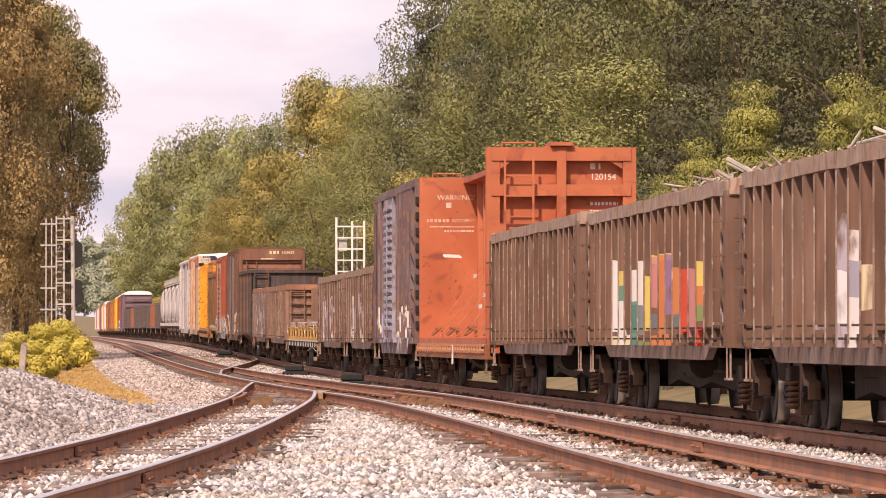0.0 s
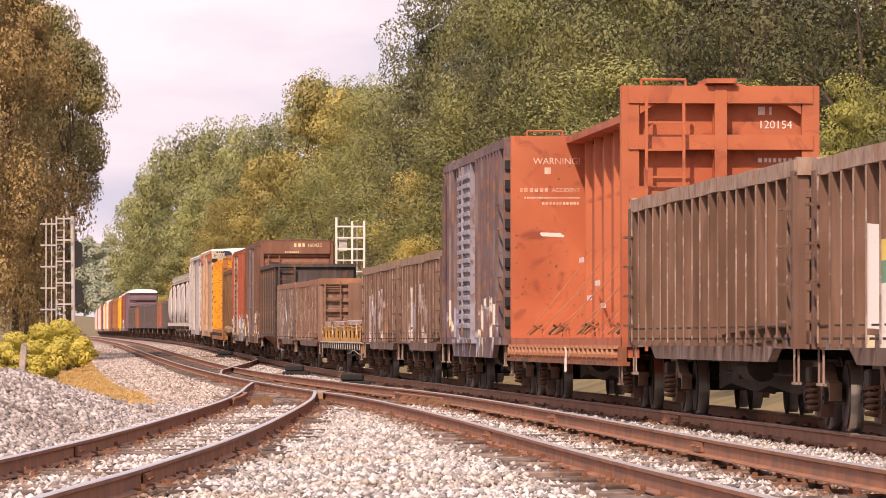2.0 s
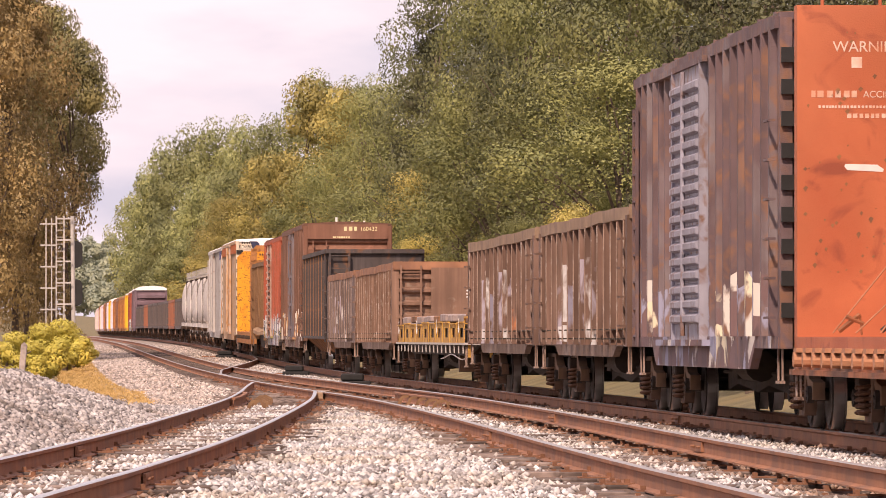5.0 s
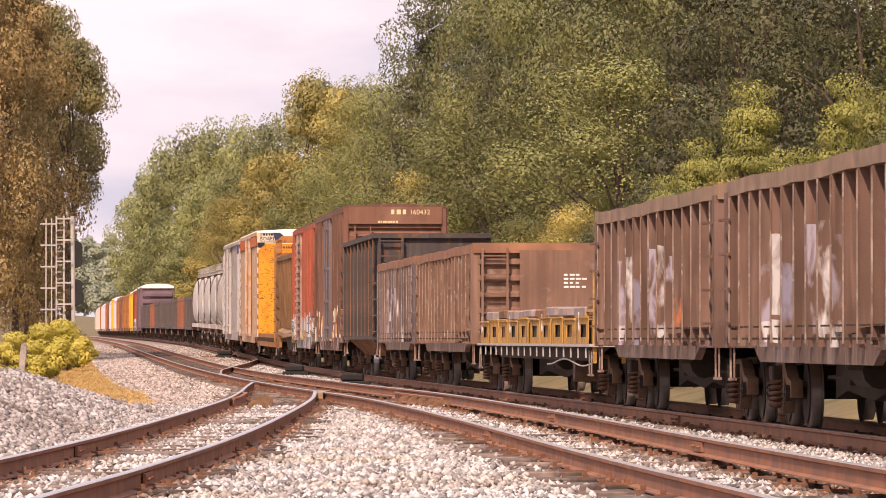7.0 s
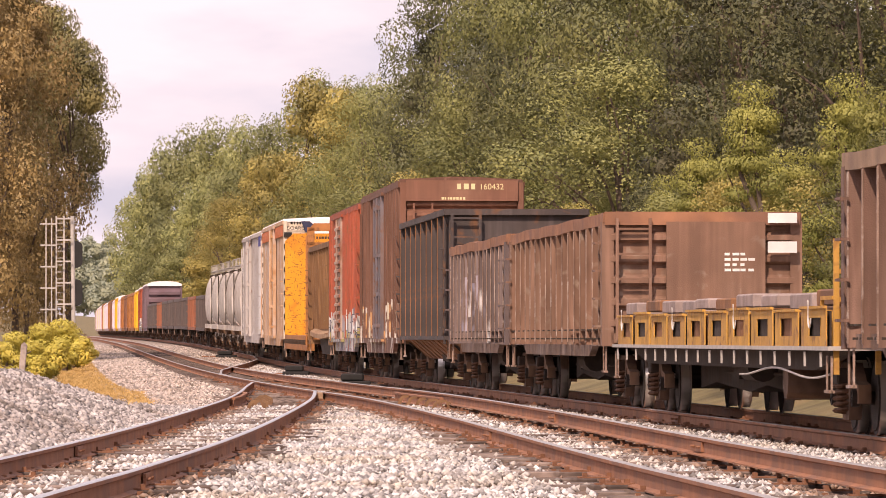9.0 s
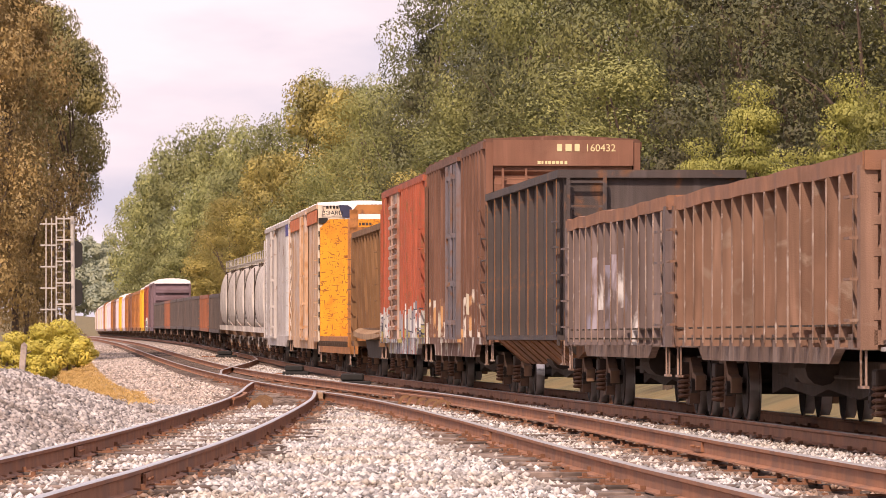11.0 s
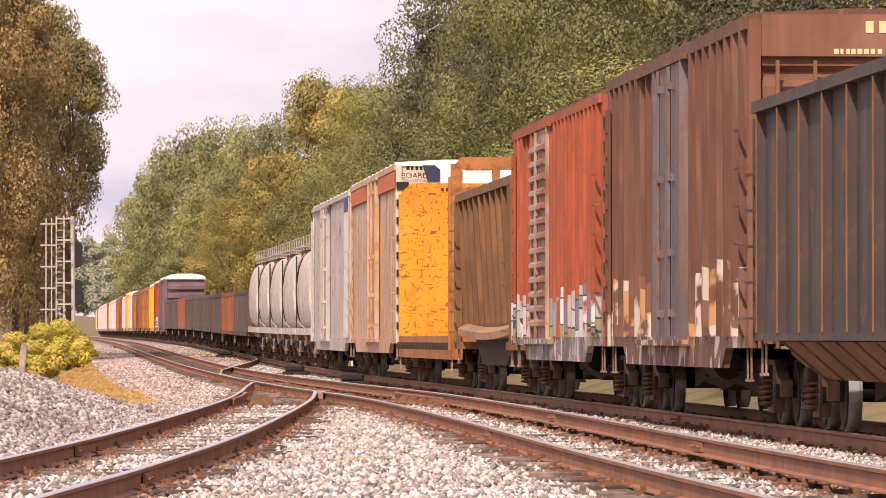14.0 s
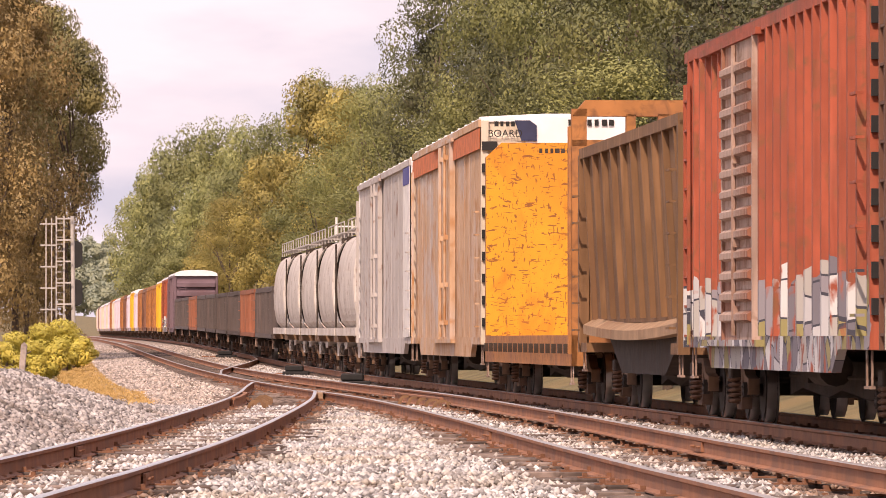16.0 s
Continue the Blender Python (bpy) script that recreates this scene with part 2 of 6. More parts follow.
M_TRUCK = mat("rusty_truck_casting", (0.13, 0.08, 0.056), 0.9, 0.0, 0.4, 4, second=(0.22, 0.13, 0.08), fine=30)
M_SPRING = mat("rusty_spring_steel", (0.13, 0.065, 0.038), 0.8, 0.1, 0.3, 8)
M_WHEEL = mat("wheel_steel", (0.035, 0.026, 0.022), 0.9, 0.0, 0.3, 6)
M_TREAD = mat("polished_wheel_tread", (0.6, 0.57, 0.54), 0.3, 0.9, 0.1, 4, bump=0.05)
M_WHITE = mat("weathered_white_paint", (0.72, 0.70, 0.68), 0.7, 0, 0.12, 3, bump=0.1)
M_GALV = mat("galvanised_steel", (0.46, 0.43, 0.40), 0.6, 0.1, 0.15, 5, bump=0.1)
M_FADED = mat("faded_white_lettering", (0.66, 0.52, 0.43), 0.8, 0, 0.2, 9, second=(0.6, 0.33, 0.22), bump=0)
M_CABLE = mat("rusty_cable", (0.42, 0.20, 0.11), 0.8, 0, 0.2, 5)
M_BLACK = mat("black_paint", (0.016, 0.015, 0.015), 0.8, 0, 0.2, 4, bump=0.1)
M_BLUE = mat("blue_paint", (0.05, 0.05, 0.25), 0.6, 0, 0.2, 4, bump=0.1)
M_NAVY = mat("navy_paint", (0.025, 0.03, 0.075), 0.6, 0, 0.2, 4, bump=0.1)
M_BARK = mat("grey_brown_bark", (0.11, 0.08, 0.06), 0.95, 0, 0.3, 6, fine=18, bump=1.0)
M_LEAF_GREEN = leaf_mat("green_leaves", (0.155, 0.17, 0.062), (0.30, 0.285, 0.092))
M_LEAF_DARK = leaf_mat("dark_green_leaves", (0.098, 0.108, 0.05), (0.19, 0.185, 0.072))
M_LEAF_YELLOW = leaf_mat("yellowing_leaves", (0.32, 0.28, 0.085), (0.56, 0.44, 0.125))
M_LEAF_BROWN = leaf_mat("autumn_brown_leaves", (0.245, 0.18, 0.075), (0.38, 0.26, 0.10))
# distance haze is mixed into this leaf colour
M_LEAF_FAR = leaf_mat("haze_tinted_far_leaves", (0.29, 0.33, 0.25), (0.38, 0.385, 0.25))
M_LEAF_BUSH = leaf_mat("yellow_green_bush_leaves", (0.48, 0.43, 0.085), (0.74, 0.60, 0.13))
M_LEAF_SAPLING = leaf_mat("bright_sapling_leaves", (0.225, 0.24, 0.06), (0.41, 0.385, 0.095))
# grove leaves, paler because haze is painted into them
M_LEAF_MID = leaf_mat("haze_tinted_green_leaves", (0.235, 0.255, 0.105), (0.38, 0.365, 0.135))
M_LEAF_OLIVE = leaf_mat("olive_leaves", (0.20, 0.185, 0.075), (0.33, 0.275, 0.105))
M_PINE = leaf_mat("pine_needles", (0.082, 0.085, 0.045), (0.163, 0.144, 0.067))

# ---------- mesh helpers ----------
def bx(bm, x0, x1, y0, y1, z0, z1):
    vs = [bm.verts.new(p) for p in ((x0, y0, z0), (x1, y0, z0), (x1, y1, z0), (x0, y1, z0), (x0, y0, z1), (x1, y0, z1), (x1, y1, z1), (x0, y1, z1))]
    for q in ((3, 2, 1, 0), (4, 5, 6, 7), (0, 1, 5, 4), (1, 2, 6, 5), (2, 3, 7, 6), (3, 0, 4, 7)):
        bm.faces.new([vs[i] for i in q])
    return vs


def cyl(bm, a, b, r, seg=10, r2=None):
    a, b = Vector(a), Vector(b)
    q = (b - a).to_track_quat("Z", "Y")
    r2 = r if r2 is None else r2
    ra, rb = [], []
    for i in range(seg):
        w = 2 * math.pi * i / seg
        o = q @ Vector((math.cos(w), math.sin(w), 0))
        ra.append(bm.verts.new(a + o * r))
        rb.append(bm.verts.new(b + o * r2))
    for i in range(seg):
        j = (i + 1) % seg
        bm.faces.new((ra[i], ra[j], rb[j], rb[i]))
    bm.faces.new(ra[::-1])
    bm.faces.new(rb)


def tube(bm, pts, r, seg=6):
    """One bent round rod through points."""
    pts = [Vector(p) for p in pts]
    rings = []
    for i, p in enumerate(pts):
        q = (pts[min(i + 1, len(pts) - 1)] - pts[max(i - 1, 0)]).to_track_quat("Z", "Y")
        rings.append([bm.verts.new(p + q @ Vector((r * math.cos(6.2832 * k / seg), r * math.sin(6.2832 * k / seg), 0))) for k in range(seg)])
    for a, b in zip(rings, rings[1:]):
        for k in range(seg):
            bm.faces.new((a[k], a[(k + 1) % seg], b[(k + 1) % seg], b[k]))
    bm.faces.new(rings[0][::-1])
    bm.faces.new(rings[-1])


def prism(bm, outline, axis, a, b):
    """An outline of (u, v) pushed along an axis: x takes (y, z), y takes (x, z), z takes (x, y)."""
    def at(u, v, w):
        return (w, u, v) if axis == "x" else (u, w, v) if axis == "y" else (u, v, w)
    lo = [bm.verts.new(at(u, v, a)) for u, v in outline]
    hi = [bm.verts.new(at(u, v, b)) for u, v in outline]
    k = len(outline)
    for i in range(k):
        j = (i + 1) % k
        bm.faces.new((lo[i], lo[j], hi[j], hi[i]))
    bm.faces.new(lo[::-1])
    bm.faces.new(hi)


def finish(bm, name, material, bevel=0.0, shade=False):
    bmesh.ops.recalc_face_normals(bm, faces=bm.faces)
    if bevel:
        bmesh.ops.bevel(bm, geom=bm.edges[:], offset=bevel, segments=1, affect="EDGES", clamp_overlap=True)
    me = bpy.data.meshes.new(name)
    bm.to_mesh(me)
    bm.free()
    me.materials.append(material)
    if shade:
        me.polygons.foreach_set("use_smooth", [True] * len(me.polygons))
    return me


def part(name, bm, material, parent, label="", at=None, bevel=0.0):
    """Links a bmesh, or a mesh that is shared, as one mesh object under a thing or a part."""
    me = bm if isinstance(bm, bpy.types.Mesh) else finish(bm, name, material, bevel)
    ob = new(name, me)
    ob.parent = parent
    if at is not None:
        ob.matrix_basis = at
    if label:
        ob["label"] = label
    return ob


def raw_mesh(name, verts, faces, material):
    me = bpy.data.meshes.new(name)
    me.from_pydata(verts, [], faces)
    me.materials.append(material)
    return me
# ---------- ground ----------
def ground_z(X, d):
    z0 = line_z(max(d, 0))
    right = X - train_x(d)
    left = min(main_x(d), siding_x(d)) - X
    z = -0.25
    if right > 2.2:
        z = -0.25 - 0.75 * min(1, (right - 2.2) / 2.5)
        if right > 7:
            z += min((0.30 + 0.6 * min(1, max(0, (d - 420) / 200))) * (right - 7), 16 + 0.12 * right)
    if left > 1.6:
        z = -0.25 - 0.12 * min(1, (left - 1.6) / 2.5)
        if left > 9:
            z += min(0.12 * (left - 9), 12)
    if 30 < d < 116 and X < -4.5:
        fade = min(1, max(0, (112 - d) / 14)) * min(1, (d - 30) / 15)
        z += min((-4.5 - X) * 0.36, 0.85) * fade
    return z0 + z


def build_ground():
    ys = [-60, -20, 0, 20] + [30 + 3 * i for i in range(40)] + [150 + 8 * i for i in range(32)] + [410 + 40 * i for i in range(28)] + [1600, 1900, 2300, 3000, 4000]
    offs = [-900, -500, -250, -120, -70, -40, -28, -20, -16, -13, -11, -9.5, -8.5, -7.5, -6.5, -5.7, -5, -4.3, -3, -1.5, 0, 1.5, 3, 4.5, 6, 7, 9, 11, 14, 18, 24, 32, 45, 60, 80, 110, 160, 250, 500, 900]
    verts, faces = [], []
    for d in ys:
        mid = main_x(d) if d > 100 else main_x(d) * max(0, d) / 100
        for o in offs:
            X = mid + o
            verts.append((X, d, ground_z(X, d) + (0.05 * noise.noise((X * 0.7, d * 0.3, 0)) if abs(o) > 7 else 0)))
    k = len(offs)
    for j in range(len(ys) - 1):
        for i in range(k - 1):
            faces.append((j * k + i, j * k + i + 1, (j + 1) * k + i + 1, (j + 1) * k + i))
    ob = new("ground", raw_mesh("ground", verts, faces, M_GROUND))
    tagged(ob, "grassy soil and hillside beside the railway line", "ground", kind="structure")

    # ballast bed, a sheet over the soil
    verts, faces = [], []
    ds = [10 + 2.0 * i for i in range(70)] + [150 + 6 * i for i in range(50)] + [450 + 30 * i for i in range(24)]
    n = 30
    for d in ds:
        x0 = min(main_x(d), siding_x(d)) - 3.6
        x1 = train_x(d) + 2.7
        if d < 112:
            x0 = min(x0, -8.5 + 3.6 * max(0, (d - 95) / 17))
        for i in range(n):
            X = x0 + (x1 - x0) * i / (n - 1)
            verts.append((X, d, ground_z(X, d) + 0.03 + 0.02 * noise.noise((X * 1.5, d * 0.8, 3))))
    for j in range(len(ds) - 1):
        for i in range(n - 1):
            faces.append((j * n + i, j * n + i + 1, (j + 1) * n + i + 1, (j + 1) * n + i))
    # the strip between the train's rails: oil, plus undercar shade put into its colour
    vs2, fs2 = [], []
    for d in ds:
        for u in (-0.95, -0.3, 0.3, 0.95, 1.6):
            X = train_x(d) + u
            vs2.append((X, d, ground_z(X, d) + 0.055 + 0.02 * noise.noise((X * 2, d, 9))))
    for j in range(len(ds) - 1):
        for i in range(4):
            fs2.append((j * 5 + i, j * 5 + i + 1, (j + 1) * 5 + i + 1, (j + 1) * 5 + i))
    for nm, cx, d_end in (("fouled_bed", main_x, 320), ("fouled_bed", siding_x, 128)):
        v3, f3 = [], []
        dd = [d for d in ds if d < d_end]
        for d in dd:
            for u in (-1.4, -0.75, 0, 0.75, 1.3):
                X = cx(d) + u + (0.12 * noise.noise((d * 0.5, u, 4)) if abs(u) > 1 else 0)
                v3.append((X, d, ground_z(X, d) + (0.052 if nm and cx is main_x else 0.049) - 0.02 * (abs(u) > 1)))
        for j in range(len(dd) - 1):
            for i in range(4):
                f3.append((j * 5 + i, j * 5 + i + 1, (j + 1) * 5 + i + 1, (j + 1) * 5 + i))
        tagged(new(nm, raw_mesh(nm, v3, f3, M_FOULBED)), "rust-fouled stone bed under the rails", "ballast", kind="structure")
    tagged(new("oiled_bed", raw_mesh("oiled_bed", vs2, fs2, M_OILED_SHADE)), "stone strip under the train, darkened for oil and shade", "ballast", kind="structure")
    ob = new("ballast_bed", raw_mesh("ballast_bed", verts, faces, M_BED))
    tagged(ob, "pale crushed stone bed under the railway tracks", "ballast", kind="structure")


def stone_field(name, label, pts, size, material):
    """Angular stones as one mesh: eight-sided lumps, each with its own shape."""
    rng = np.random.default_rng(5)
    k = len(pts)
    base = np.array([(1, 0, 0), (0, 1, 0), (-1, 0, 0), (0, -1, 0), (0, 0, 1), (0, 0, -1)], float)
    tri = np.array([(0, 1, 4), (1, 2, 4), (2, 3, 4), (3, 0, 4), (1, 0, 5), (2, 1, 5), (3, 2, 5), (0, 3, 5)])
    v = base[None] * rng.uniform(0.6, 1.25, (k, 6, 1)) + rng.normal(0, 0.22, (k, 6, 3))
    a = rng.uniform(0, 6.28, k)
    c, s = np.cos(a)[:, None], np.sin(a)[:, None]
    v = np.stack([v[..., 0] * c - v[..., 1] * s, v[..., 0] * s + v[..., 1] * c, v[..., 2] * 0.75], -1)
    v *= (size * rng.uniform(0.55, 1.35, k))[:, None, None]
    v += np.asarray(pts)[:, None, :]
    f = (tri[None] + 6 * np.arange(k)[:, None, None]).reshape(-1)
    me = bpy.data.meshes.new(name)
    me.vertices.add(6 * k)
    me.vertices.foreach_set("co", v.reshape(-1))
    me.loops.add(len(f))
    me.loops.foreach_set("vertex_index", f)
    me.polygons.add(8 * k)
    me.polygons.foreach_set("loop_start", np.arange(0, len(f), 3))
    me.update(calc_edges=True)
    me.materials.append(material)
    ob = new(name, me)
    return tagged(ob, label, "gravel", kind="stuff")


def stone_mat(name, base, other):
    m = mat(name, base, 0.9, 0, 0.2, 0.9, second=other, fine=50)
    nt = m.node_tree
    n, l = nt.nodes, nt.links
    b = n["Principled BSDF"]
    src = b.inputs["Base Color"].links[0].from_socket
    geo = n.new("ShaderNodeNewGeometry")
    hs = n.new("ShaderNodeHueSaturation")
    mr = n.new("ShaderNodeMapRange")
    mr.inputs[3].default_value, mr.inputs[4].default_value = 0.32, 1.28
    l.new(geo.outputs["Random Per Island"], mr.inputs[0])
    l.new(mr.outputs[0], hs.inputs["Value"])
    l.new(src, hs.inputs["Color"])
    l.new(hs.outputs["Color"], b.inputs["Base Color"])
    return m


def build_stones():
    rng = np.random.default_rng(11)
    pts, mound, fouled, rubble = [], [], [], []
    total = 106000
    dd = np.sqrt(rng.uniform(44.0**2, 112.0**2, total))
    uu = rng.uniform(-1, 1, total)
    for d, u in zip(dd, uu):
        X = u * (0.0755 * d + 0.2)
        t, m, s = train_x(d), main_x(d), siding_x(d)
        if X > t + 2.6 or min(abs(abs(X - c) - 0.75) for c in (t, m, s)) < 0.13:
            continue
        if d < 84 and m - 1.42 + 0.35 * noise.noise((d * 0.4, 1, 2)) < X < m - 0.75 and rng.uniform() < 0.9:
            continue
        if abs(X - t) < 0.7:
            continue
        on_tie = min(abs(X - c) for c in (t, m, s)) < 1.25 and (d % 0.8) < 0.25
        if on_tie and rng.uniform() < 0.75:
            continue
        z = ground_z(X, d) + 0.035 + rng.uniform(-0.01, 0.035)
        by_rail = min(abs(abs(X - c) - 0.75) for c in (t, m, s)) < 0.36 + 0.2 * noise.noise((X * 2, d * 0.35, 7))
        (mound if X < -4.5 else fouled if by_rail else pts).append((X, d, z))
    for i in range(9000):
        d = 112 + 190 * rng.uniform() ** 1.4
        left = min(main_x(d), siding_x(d))
        X = left - 1.2 - rng.uniform(0, 3.0)
        rubble.append((X, d, ground_z(X, d) + 0.04))
    for i in range(7000):
        d = 112 + 150 * rng.uniform() ** 1.3
        X = main_x(d) + 1.1 + (train_x(d) - main_x(d) - 2.5) * rng.uniform()
        pts.append((X, d, ground_z(X, d) + 0.045))
    for i in range(6000):
        d = rng.uniform(230, 430)
        m, t = main_x(d), train_x(d)
        X = m - 1.2 - rng.uniform(0, 2.6) if i % 2 else m + 1.1 + (t - m - 2.5) * rng.uniform()
        rubble.append((X, d, ground_z(X, d) + 0.05))
    stone_field("shoulder_rubble", "scattered dusty stones on the track shoulder", rubble, 0.05, M_DUSTY)
    stone_field("ballast_stones", "loose pale crushed stones between the tracks", pts, 0.038, M_LOOSE)
    stone_field("fouled_stones", "rust-stained crushed stones along the rails", fouled, 0.036, M_FOULED)
    stone_field("mound_stones", "heaped grey crushed stones on the bank", mound, 0.05, M_MOUND)


# ---------- tracks ----------
RAIL_PROFILE = [(-0.075, -0.185), (0.075, -0.185), (0.075, -0.172), (0.012, -0.155), (0.010, -0.05), (0.036, -0.038), (0.037, -0.008), (0.028, 0), (-0.028, 0), (-0.037, -0.008), (-0.036, -0.038), (-0.010, -0.05), (-0.012, -0.155), (-0.075, -0.172)]


def sweep_rail(xf, ds, lift, parent, top, bright_label):
    verts, faces, mats = [], [], []
    k = len(RAIL_PROFILE)
    for d in ds:
        X, z = xf(d), line_z(d) + lift(d)
        for u, v in RAIL_PROFILE:
            verts.append((X + u, d, z + v))
    for j in range(len(ds) - 1):
        for i in range(k):
            q = (i + 1) % k
            faces.append((j * k + i, j * k + q, (j + 1) * k + q, (j + 1) * k + i))
            mats.append(1 if i in (6, 7, 8) else 0)
    faces.append(tuple(range(k)))
    mats.append(0)
    me = raw_mesh("rail", verts, faces, M_RAIL)
    me.materials.append(top)
    me.polygons.foreach_set("material_index", mats)
    return part("rail", me, None, parent, bright_label)


def track(name, label, cx, d0, d1, near, far, top, lifts=(0, 0), short=None):
    base = new(name)
    tagged(base, label, "railway track", kind="structure")
    ds = []
    d = d0
    while d < d1:
        ds.append(d)
        d += 1.5 if d < 200 else 8 if d < 500 else 30
    ds.append(d1)
    for side, lf in ((-0.753, lifts[0]), (0.753, lifts[1])):
        along = [q for q in ds if q < short] + [short] if short and side > 0 else ds
        sweep_rail(lambda q, s=side: cx(q) + s, along, lambda q, v=lf: v * min(1, max(0, (220 - q) / 80)), base, top, "")
    # ties, plates
    bm = bmesh.new()
    bx(bm, -1.3, 1.3, -0.115, 0.115, -0.36, -0.172)
    tie = finish(bm, "tie", M_TIE, 0.012)
    bm = bmesh.new()
    for s in (-0.753, 0.753):
        bx(bm, s - 0.17, s + 0.17, -0.09, 0.09, -0.176, -0.158)
        for o in (-0.105, 0.105):
            bx(bm, s + o - 0.02, s + o + 0.02, -0.05, -0.02, -0.165, -0.125)
            bx(bm, s + o - 0.02, s + o + 0.02, 0.03, 0.06, -0.165, -0.125)
    plates = finish(bm, "tie_plates", M_PLATE)
    d, count = near, 0
    while d < far and count < 295:
        slope = (cx(d + 1) - cx(d - 1)) / 2
        at = pose(cx(d) + random.uniform(-0.18, 0.12), d, line_z(d) + random.choice((0.012, -0.01, -0.03, -0.055)) + random.uniform(-0.008, 0.004), 0, 0, math.degrees(-math.atan(slope)) + random.uniform(-1, 1))
        t = part("tie", tie, None, base, at=at)
        part("tie_plates", plates, None, t)
        d += 0.8
        count += 1
    # the far rest of the ties in one mesh
    bm = bmesh.new()
    while d < min(d1, 420):
        z = line_z(d)
        bx(bm, cx(d) - 1.3, cx(d) + 1.3, d - 0.12, d + 0.12, z - 0.36, z - 0.19)
        d += 0.6
    part("far_ties", bm, M_TIE, base)["kind"] = "stuff"
    return base


def bent_rail(name, path, parent, top=None):
    """A short piece of rail through plan points (x, d): guard rails, frog wings."""
    ds = [p[1] for p in path]
    sweep_rail(lambda q: smooth(q, [(b, a) for a, b in path]), ds, lambda q: 0.0, parent, top or M_RAIL_TOP, "").name = name


def build_tracks():
    t = track("railway_track", "rusty rails on timber ties under the freight train", train_x, 15, 1400, 46, 190, M_RAIL_TOP)
    m = track("railway_track", "rusty main track rails with turnout frog", main_x, 15, 1400, 44, 190, M_RAIL_TOP, (0.0, 0.07))
    s = track("railway_track", "curved siding track with bright worn rail heads", siding_x, 15, 150, 42, 150, M_RAIL_BRIGHT, short=125.0)
    # frog casting, guard rails and their clamps
    fd = 123.5
    fx = main_x(fd) - 0.76
    bm = bmesh.new()
    prism(bm, [(fx - 0.07, fd - 2.2), (fx + 0.12, fd - 2.2), (fx + 0.16, fd + 3.2), (fx - 0.20, fd + 3.2)], "z", -0.19, -0.012)
    part("frog_casting", bm, mat("frog_manganese_steel", (0.36, 0.24, 0.15), 0.6, 0.2, 0.25, 3), m, "tan cast steel frog")
    for cx, sgn in ((main_x, 1), (siding_x, -1)):
        pth = [(cx(d) + sgn * (0.68 - (0.07 if 0 < i < 5 else 0.0)), d) for i, d in enumerate((110, 112, 114, 117, 120, 122))]
        bent_rail("guard_rail", pth, m, M_RAIL)
    clamp = mat("ochre_clamp_iron", (0.21, 0.115, 0.058), 0.8, 0.1, 0.3, 5)
    for cx, sgn in ((main_x, 1), (siding_x, -1)):
        for i in range(5):
            d = 108 + 2.3 * i
            bm = bmesh.new()
            x = cx(d) + sgn * 0.86 - (0.45 if sgn > 0 else -0.5)
            prism(bm, [(x - 0.05, -0.2), (x + 0.02, -0.2), (x + 0.06, -0.09), (x + 0.2, -0.06), (x + 0.26, -0.2), (x + 0.32, -0.2), (x + 0.30, -0.08), (x + 0.18, -0.02), (x + 0.05, -0.03), (x, -0.08)], "y", d - 0.04, d + 0.04)
            part("rail_brace", bm, clamp, m)
    for cx, side, d in ((main_x, 0.753, 61.5), (main_x, -0.753, 73.0), (train_x, -0.753, 88.0), (siding_x, 0.753, 50.5), (siding_x, -0.753, 63.0), (main_x, 0.753, 84.0)):
        bm = bmesh.new()
        for o in (-0.03, 0.03):
            bx(bm, o - 0.014, o + 0.014, -0.46, 0.46, -0.15, -0.05)
        for q in (-0.36, -0.2, 0.2, 0.36):
            cyl(bm, (-0.07, q, -0.10), (0.07, q, -0.10), 0.016, 6)
        bx(bm, -0.0385, 0.0385, -0.012, 0.012, -0.04, -0.002)
        lift = 0.07 if cx is main_x and side > 0 else 0
        part("joint_bar", bm, M_RAIL, m, "bolted rail joint bar", at=pose(cx(d) + side, d, lift + 0.001, 0, 0, 3.5 if cx is not siding_x else 0))
    # crossover rails further off, between the main track and the train's track
    for o in (-0.75,):
        pts = [(main_x(d) + o + (train_x(d) - main_x(d)) * u * u * (3 - 2 * u), d) for d, u in ((168, 0), (185, 0.1), (202, 0.25), (220, 0.42), (240, 0.6), (260, 0.78), (280, 0.92), (295, 1))]
        bent_rail("crossover_rail", pts, m)
    # switch machines beside the line
    for X, d, w in ((-2.4, 165, 0.9), (-4.95, 205, 0.9), (-10.7, 300, 1.0)):
        mach = new("switch_machine")
        mach.matrix_basis = pose(X, d, line_z(d) - 0.22)
        tagged(mach, "low black switch machine on long ties beside the rails", "switch machine", "switch machines")
        bm = bmesh.new()
        bx(bm, -w / 2, w / 2, -0.6, 0.6, 0, 0.14)
        part("housing", bm, M_BLACK, mach, bevel=0.03)
        bm = bmesh.new()
        bx(bm, -w / 2 + 0.08, w / 2 - 0.2, -0.45, 0.45, 0.14, 0.34)
        part("cover", bm, M_BLACK, mach, bevel=0.04)
        bm = bmesh.new()
        cyl(bm, (-w / 2 - 0.7, 0, 0.06), (-w / 2, 0, 0.06), 0.03, 8)
        part("throw_rod", bm, M_RAIL, mach)


# ---------- freight cars ----------
CARS = []       # (thing, middle of the car at 0 s)


